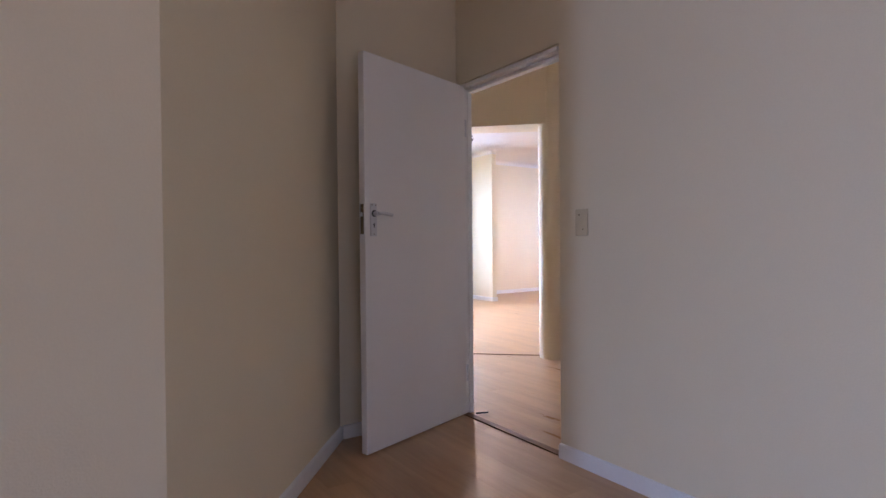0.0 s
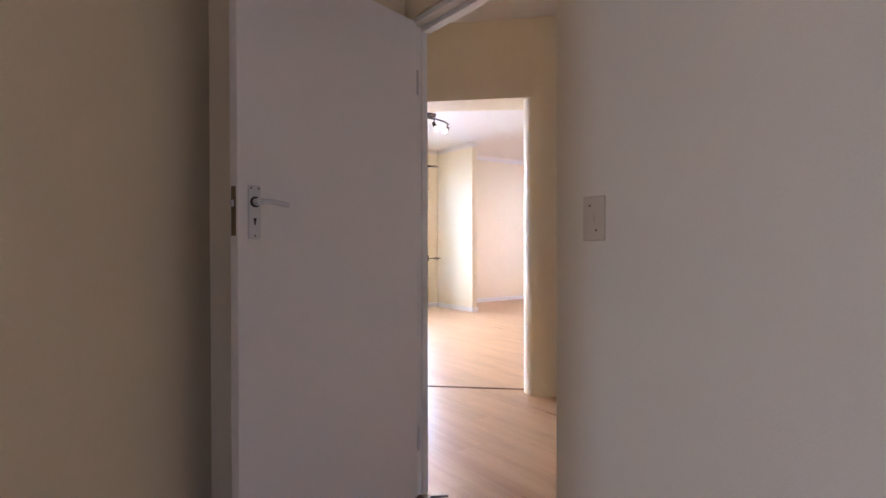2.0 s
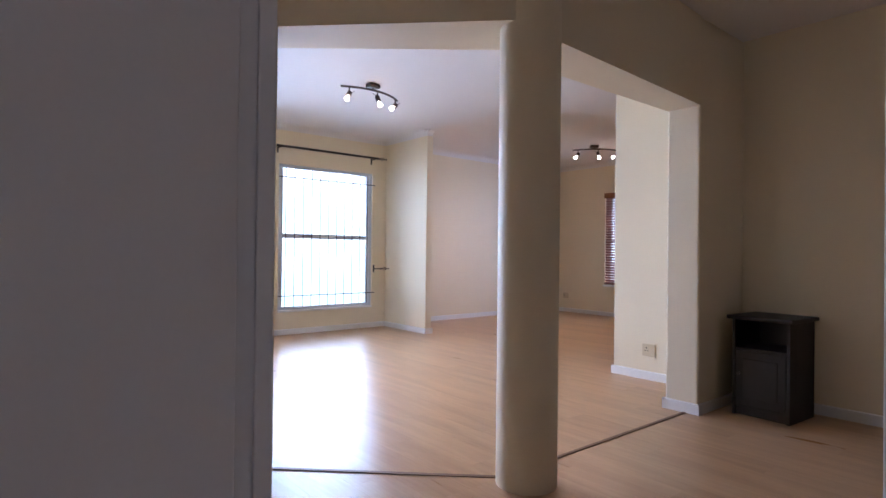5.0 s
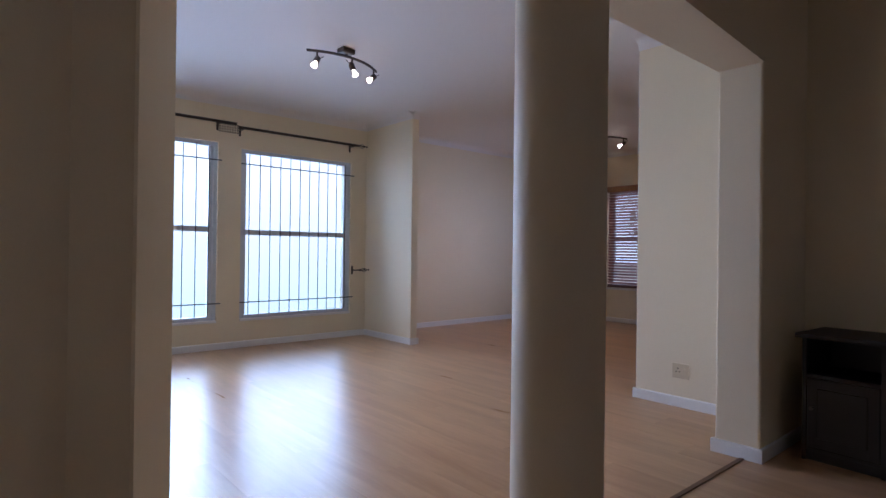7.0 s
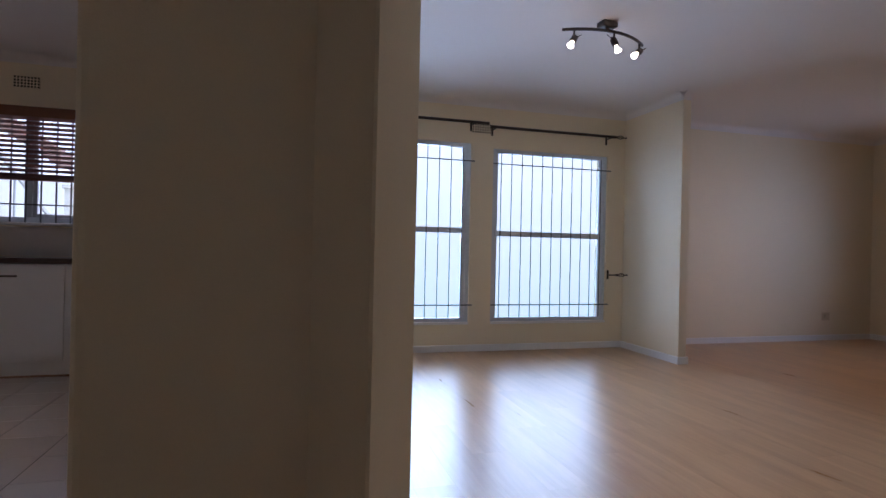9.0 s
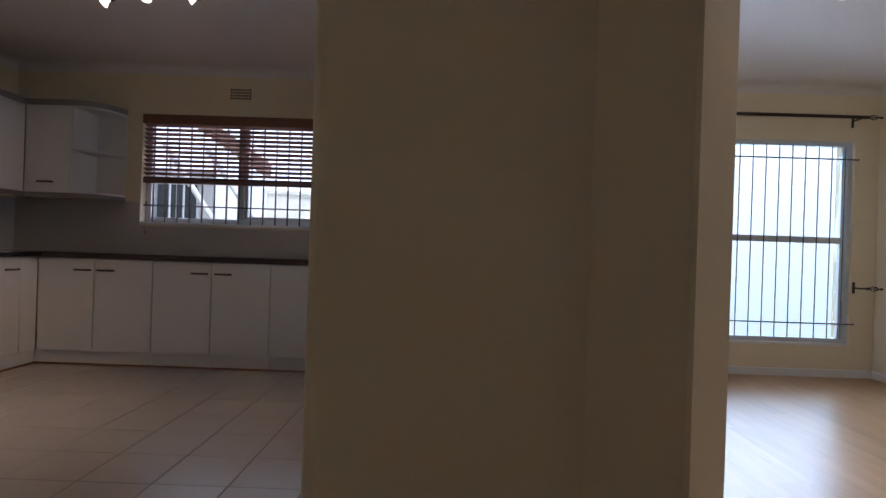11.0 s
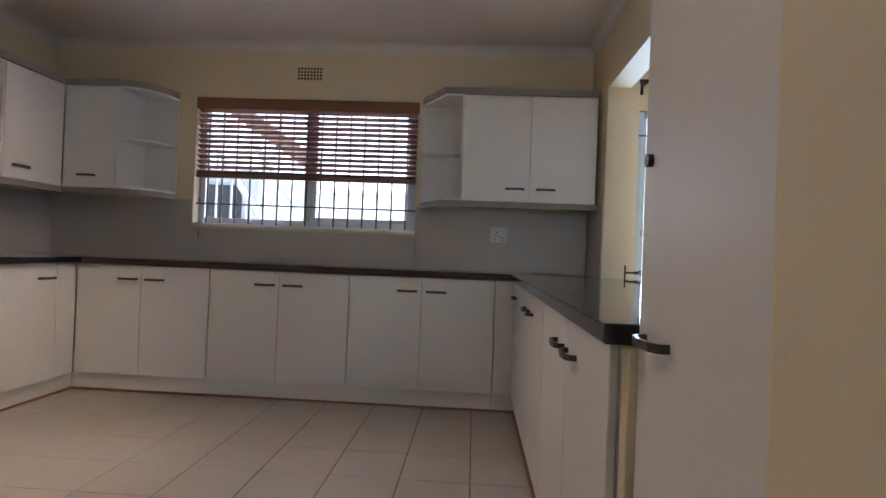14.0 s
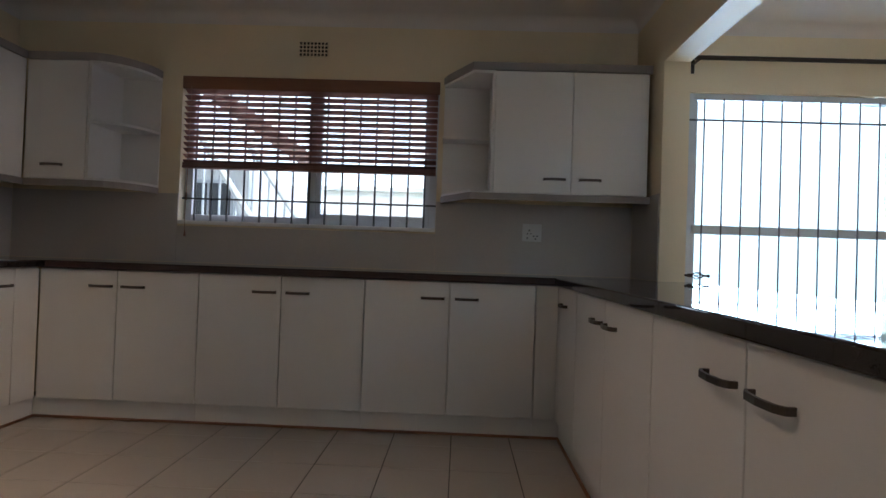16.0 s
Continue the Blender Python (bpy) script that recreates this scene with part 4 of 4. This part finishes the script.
# added glowing panel that whitens the view through the two tall windows
fixed(part("backdrop", block(B(), 1.75, 11.0, 12.6, 12.8, -0.3, 5.2), M_OUTGLOW), "added glowing backdrop panel outside the tall living room windows", "sky")

gv = thing("garden_wall", Matrix.Translation((1.1, 10.8, -0.3)), "low white plastered garden wall outside the kitchen window", "garden wall")
part("wall", block(B(), -0.85, 0.88, 0, 0.2, 0, 1.95), M_EXT, gv)
part("coping", block(B(), -0.87, 0.89, -0.03, 0.23, 1.95, 2.0, 0.01), M_EXT, gv)


def bush(x, y, h, spread, n, seed):
    """A shrubby tree: forked tapered trunk and many small leaf clumps."""
    rnd = random.Random(seed)
    t = thing("garden_tree", Matrix.Translation((x, y, -0.3)), "leafy green garden tree outside the far window", "tree")
    bm = B()
    rod(bm, (0, 0, 0), (0.05, 0, h * 0.4), 0.09, 10, 0.06)
    for k in range(6):
        a = k * 1.05
        rod(bm, (0.05, 0, h * 0.38), (0.05 + spread * 0.7 * math.cos(a), spread * 0.7 * math.sin(a), h * (0.6 + 0.3 * rnd.random())), 0.045, 7, 0.012)
    part("trunk", bm, M_BARK, t)
    vs, fs = [], []
    for k in range(n):
        a, e, r = rnd.random() * 6.283, rnd.random() * 2 - 1, spread * (0.35 + 0.65 * rnd.random() ** 0.5)
        c = Vector((r * math.cos(a) * math.sqrt(1 - e * e), r * math.sin(a) * math.sqrt(1 - e * e), h * 0.65 + e * h * 0.42))
        d, q = rnd.uniform(0.03, 0.065), Euler((rnd.random() * 6, rnd.random() * 6, rnd.random() * 6)).to_matrix()
        i = len(vs)
        vs += [c + q @ Vector(p) * d for p in ((-1, 0, 0), (0, -0.4, 0.12), (1, 0, 0), (0, 0.4, 0.12))]
        fs += [(i, i + 1, i + 2), (i, i + 2, i + 3)]
    me = bpy.data.meshes.new("crown")
    me.from_pydata([tuple(p) for p in vs], [], fs)
    me.materials.append(M_LEAF)
    o = new("crown", me)
    o.parent = t
    return t


bush(13.4, 7.9, 2.9, 1.2, 3600, 3)
bush(14.0, 5.6, 3.2, 1.4, 3600, 5)

# ---- floors ----
bm = B()
block(bm, -3.72, 10.32, -2.42, 8.95, -0.28, -0.0125)
fixed(part("floor_slab", bm, M_SLAB), "concrete floor slab under laminate and tiles", "floor")
fl = thing("floor", Matrix.Identity(4), "pale maple laminate floor in long narrow planks", "floor")
fl["kind"] = "structure"
PW, PL = 0.192, 1.285
plank_mesh = {}


def plank(x0, x1, y0, y1):
    """One laminate plank with fine eased edges; alike planks share a mesh."""
    key = (round(x1 - x0, 3), round(y1 - y0, 3))
    if key not in plank_mesh:
        a, b, e = key[0] / 2, key[1] / 2, 0.0002
        bm = B()
        g = 0.0001
        lo = [bm.verts.new((sx * (a - g), sy * (b - g), -0.012)) for sx, sy in ((-1, -1), (1, -1), (1, 1), (-1, 1))]
        md = [bm.verts.new((sx * (a - g), sy * (b - g), -0.0001)) for sx, sy in ((-1, -1), (1, -1), (1, 1), (-1, 1))]
        hi = [bm.verts.new((sx * (a - e), sy * (b - e), 0)) for sx, sy in ((-1, -1), (1, -1), (1, 1), (-1, 1))]
        bm.faces.new(hi)
        bm.faces.new(lo[::-1])
        for u, w in ((lo, md), (md, hi)):
            for i in range(4):
                bm.faces.new((u[i], u[(i + 1) % 4], w[(i + 1) % 4], w[i]))
        me = bpy.data.meshes.new("plank")
        bm.to_mesh(me)
        bm.free()
        me.materials.append(M_LAM)
        plank_mesh[key] = me
    o = new("plank", plank_mesh[key])
    o.parent = fl
    o.location = ((x0 + x1) / 2, (y0 + y1) / 2, 0)


def lay(x0, x1, y0, y1):
    rows = int(math.ceil((x1 - x0) / PW - 1e-6))
    for i in range(rows):
        a, b = x0 + i * PW, min(x1, x0 + (i + 1) * PW)
        y = y0 - PL * ((i * 0.37) % 1.0)
        while y < y1 - 1e-6:
            c, d = max(y, y0), min(y + PL, y1)
            if d - c > 0.02 and b - a > 0.01:
                plank(a, b, c, d)
            y += PL


lay(-3.49, 2.35, -2.2, 3.13)
lay(2.35, 2.42, 2.295, 3.13)
lay(2.42, 6.3, 0.5, 4.05)
lay(2.42, 2.96, 4.05, 5.1)
lay(2.96, 6.6, 4.05, NORTH)
lay(6.6, 10.1, 4.17, 8.78)

kf = thing("floor_kitchen", Matrix.Identity(4), "pale glazed square kitchen floor tiles with dark joints", "floor")
kf["kind"] = "structure"
part("grout", block(B(), -1.34, 2.42, 3.35, NORTH, -0.0120, -0.0025), M_GROUT, kf)
TP, TJ = 0.3195, 0.0042
tile_mesh = {}


def tile(x0, x1, y0, y1):
    key = (round(x1 - x0, 3), round(y1 - y0, 3))
    if key not in tile_mesh:
        a, b, e = key[0] / 2, key[1] / 2, 0.002
        bm = B()
        q = ((-1, -1), (1, -1), (1, 1), (-1, 1))
        lo = [bm.verts.new((sx * a, sy * b, -0.009)) for sx, sy in q]
        md = [bm.verts.new((sx * a, sy * b, -0.0015)) for sx, sy in q]
        hi = [bm.verts.new((sx * (a - e), sy * (b - e), 0)) for sx, sy in q]
        bm.faces.new(hi)
        for u, w in ((lo, md), (md, hi)):
            for i in range(4):
                bm.faces.new((u[i], u[(i + 1) % 4], w[(i + 1) % 4], w[i]))
        me = bpy.data.meshes.new("tile")
        bm.to_mesh(me)
        bm.free()
        me.materials.append(M_TILE)
        tile_mesh[key] = me
    o = new("tile", tile_mesh[key])
    o.parent = kf
    o.location = ((x0 + x1) / 2, (y0 + y1) / 2, random.uniform(-0.0003, 0.0003))


for i in range(-10, 3):
    for k in range(-13, 5):
        a, b = 1.68 + i * TP, 7.36 + k * TP
        x0, x1, y0, y1 = max(a, -1.34) + TJ / 2, min(a + TP, 2.42) - TJ / 2, max(b, 3.35) + TJ / 2, min(b + TP, NORTH) - TJ / 2
        if x1 - x0 > 0.02 and y1 - y0 > 0.02:
            tile(x0, x1, y0, y1)
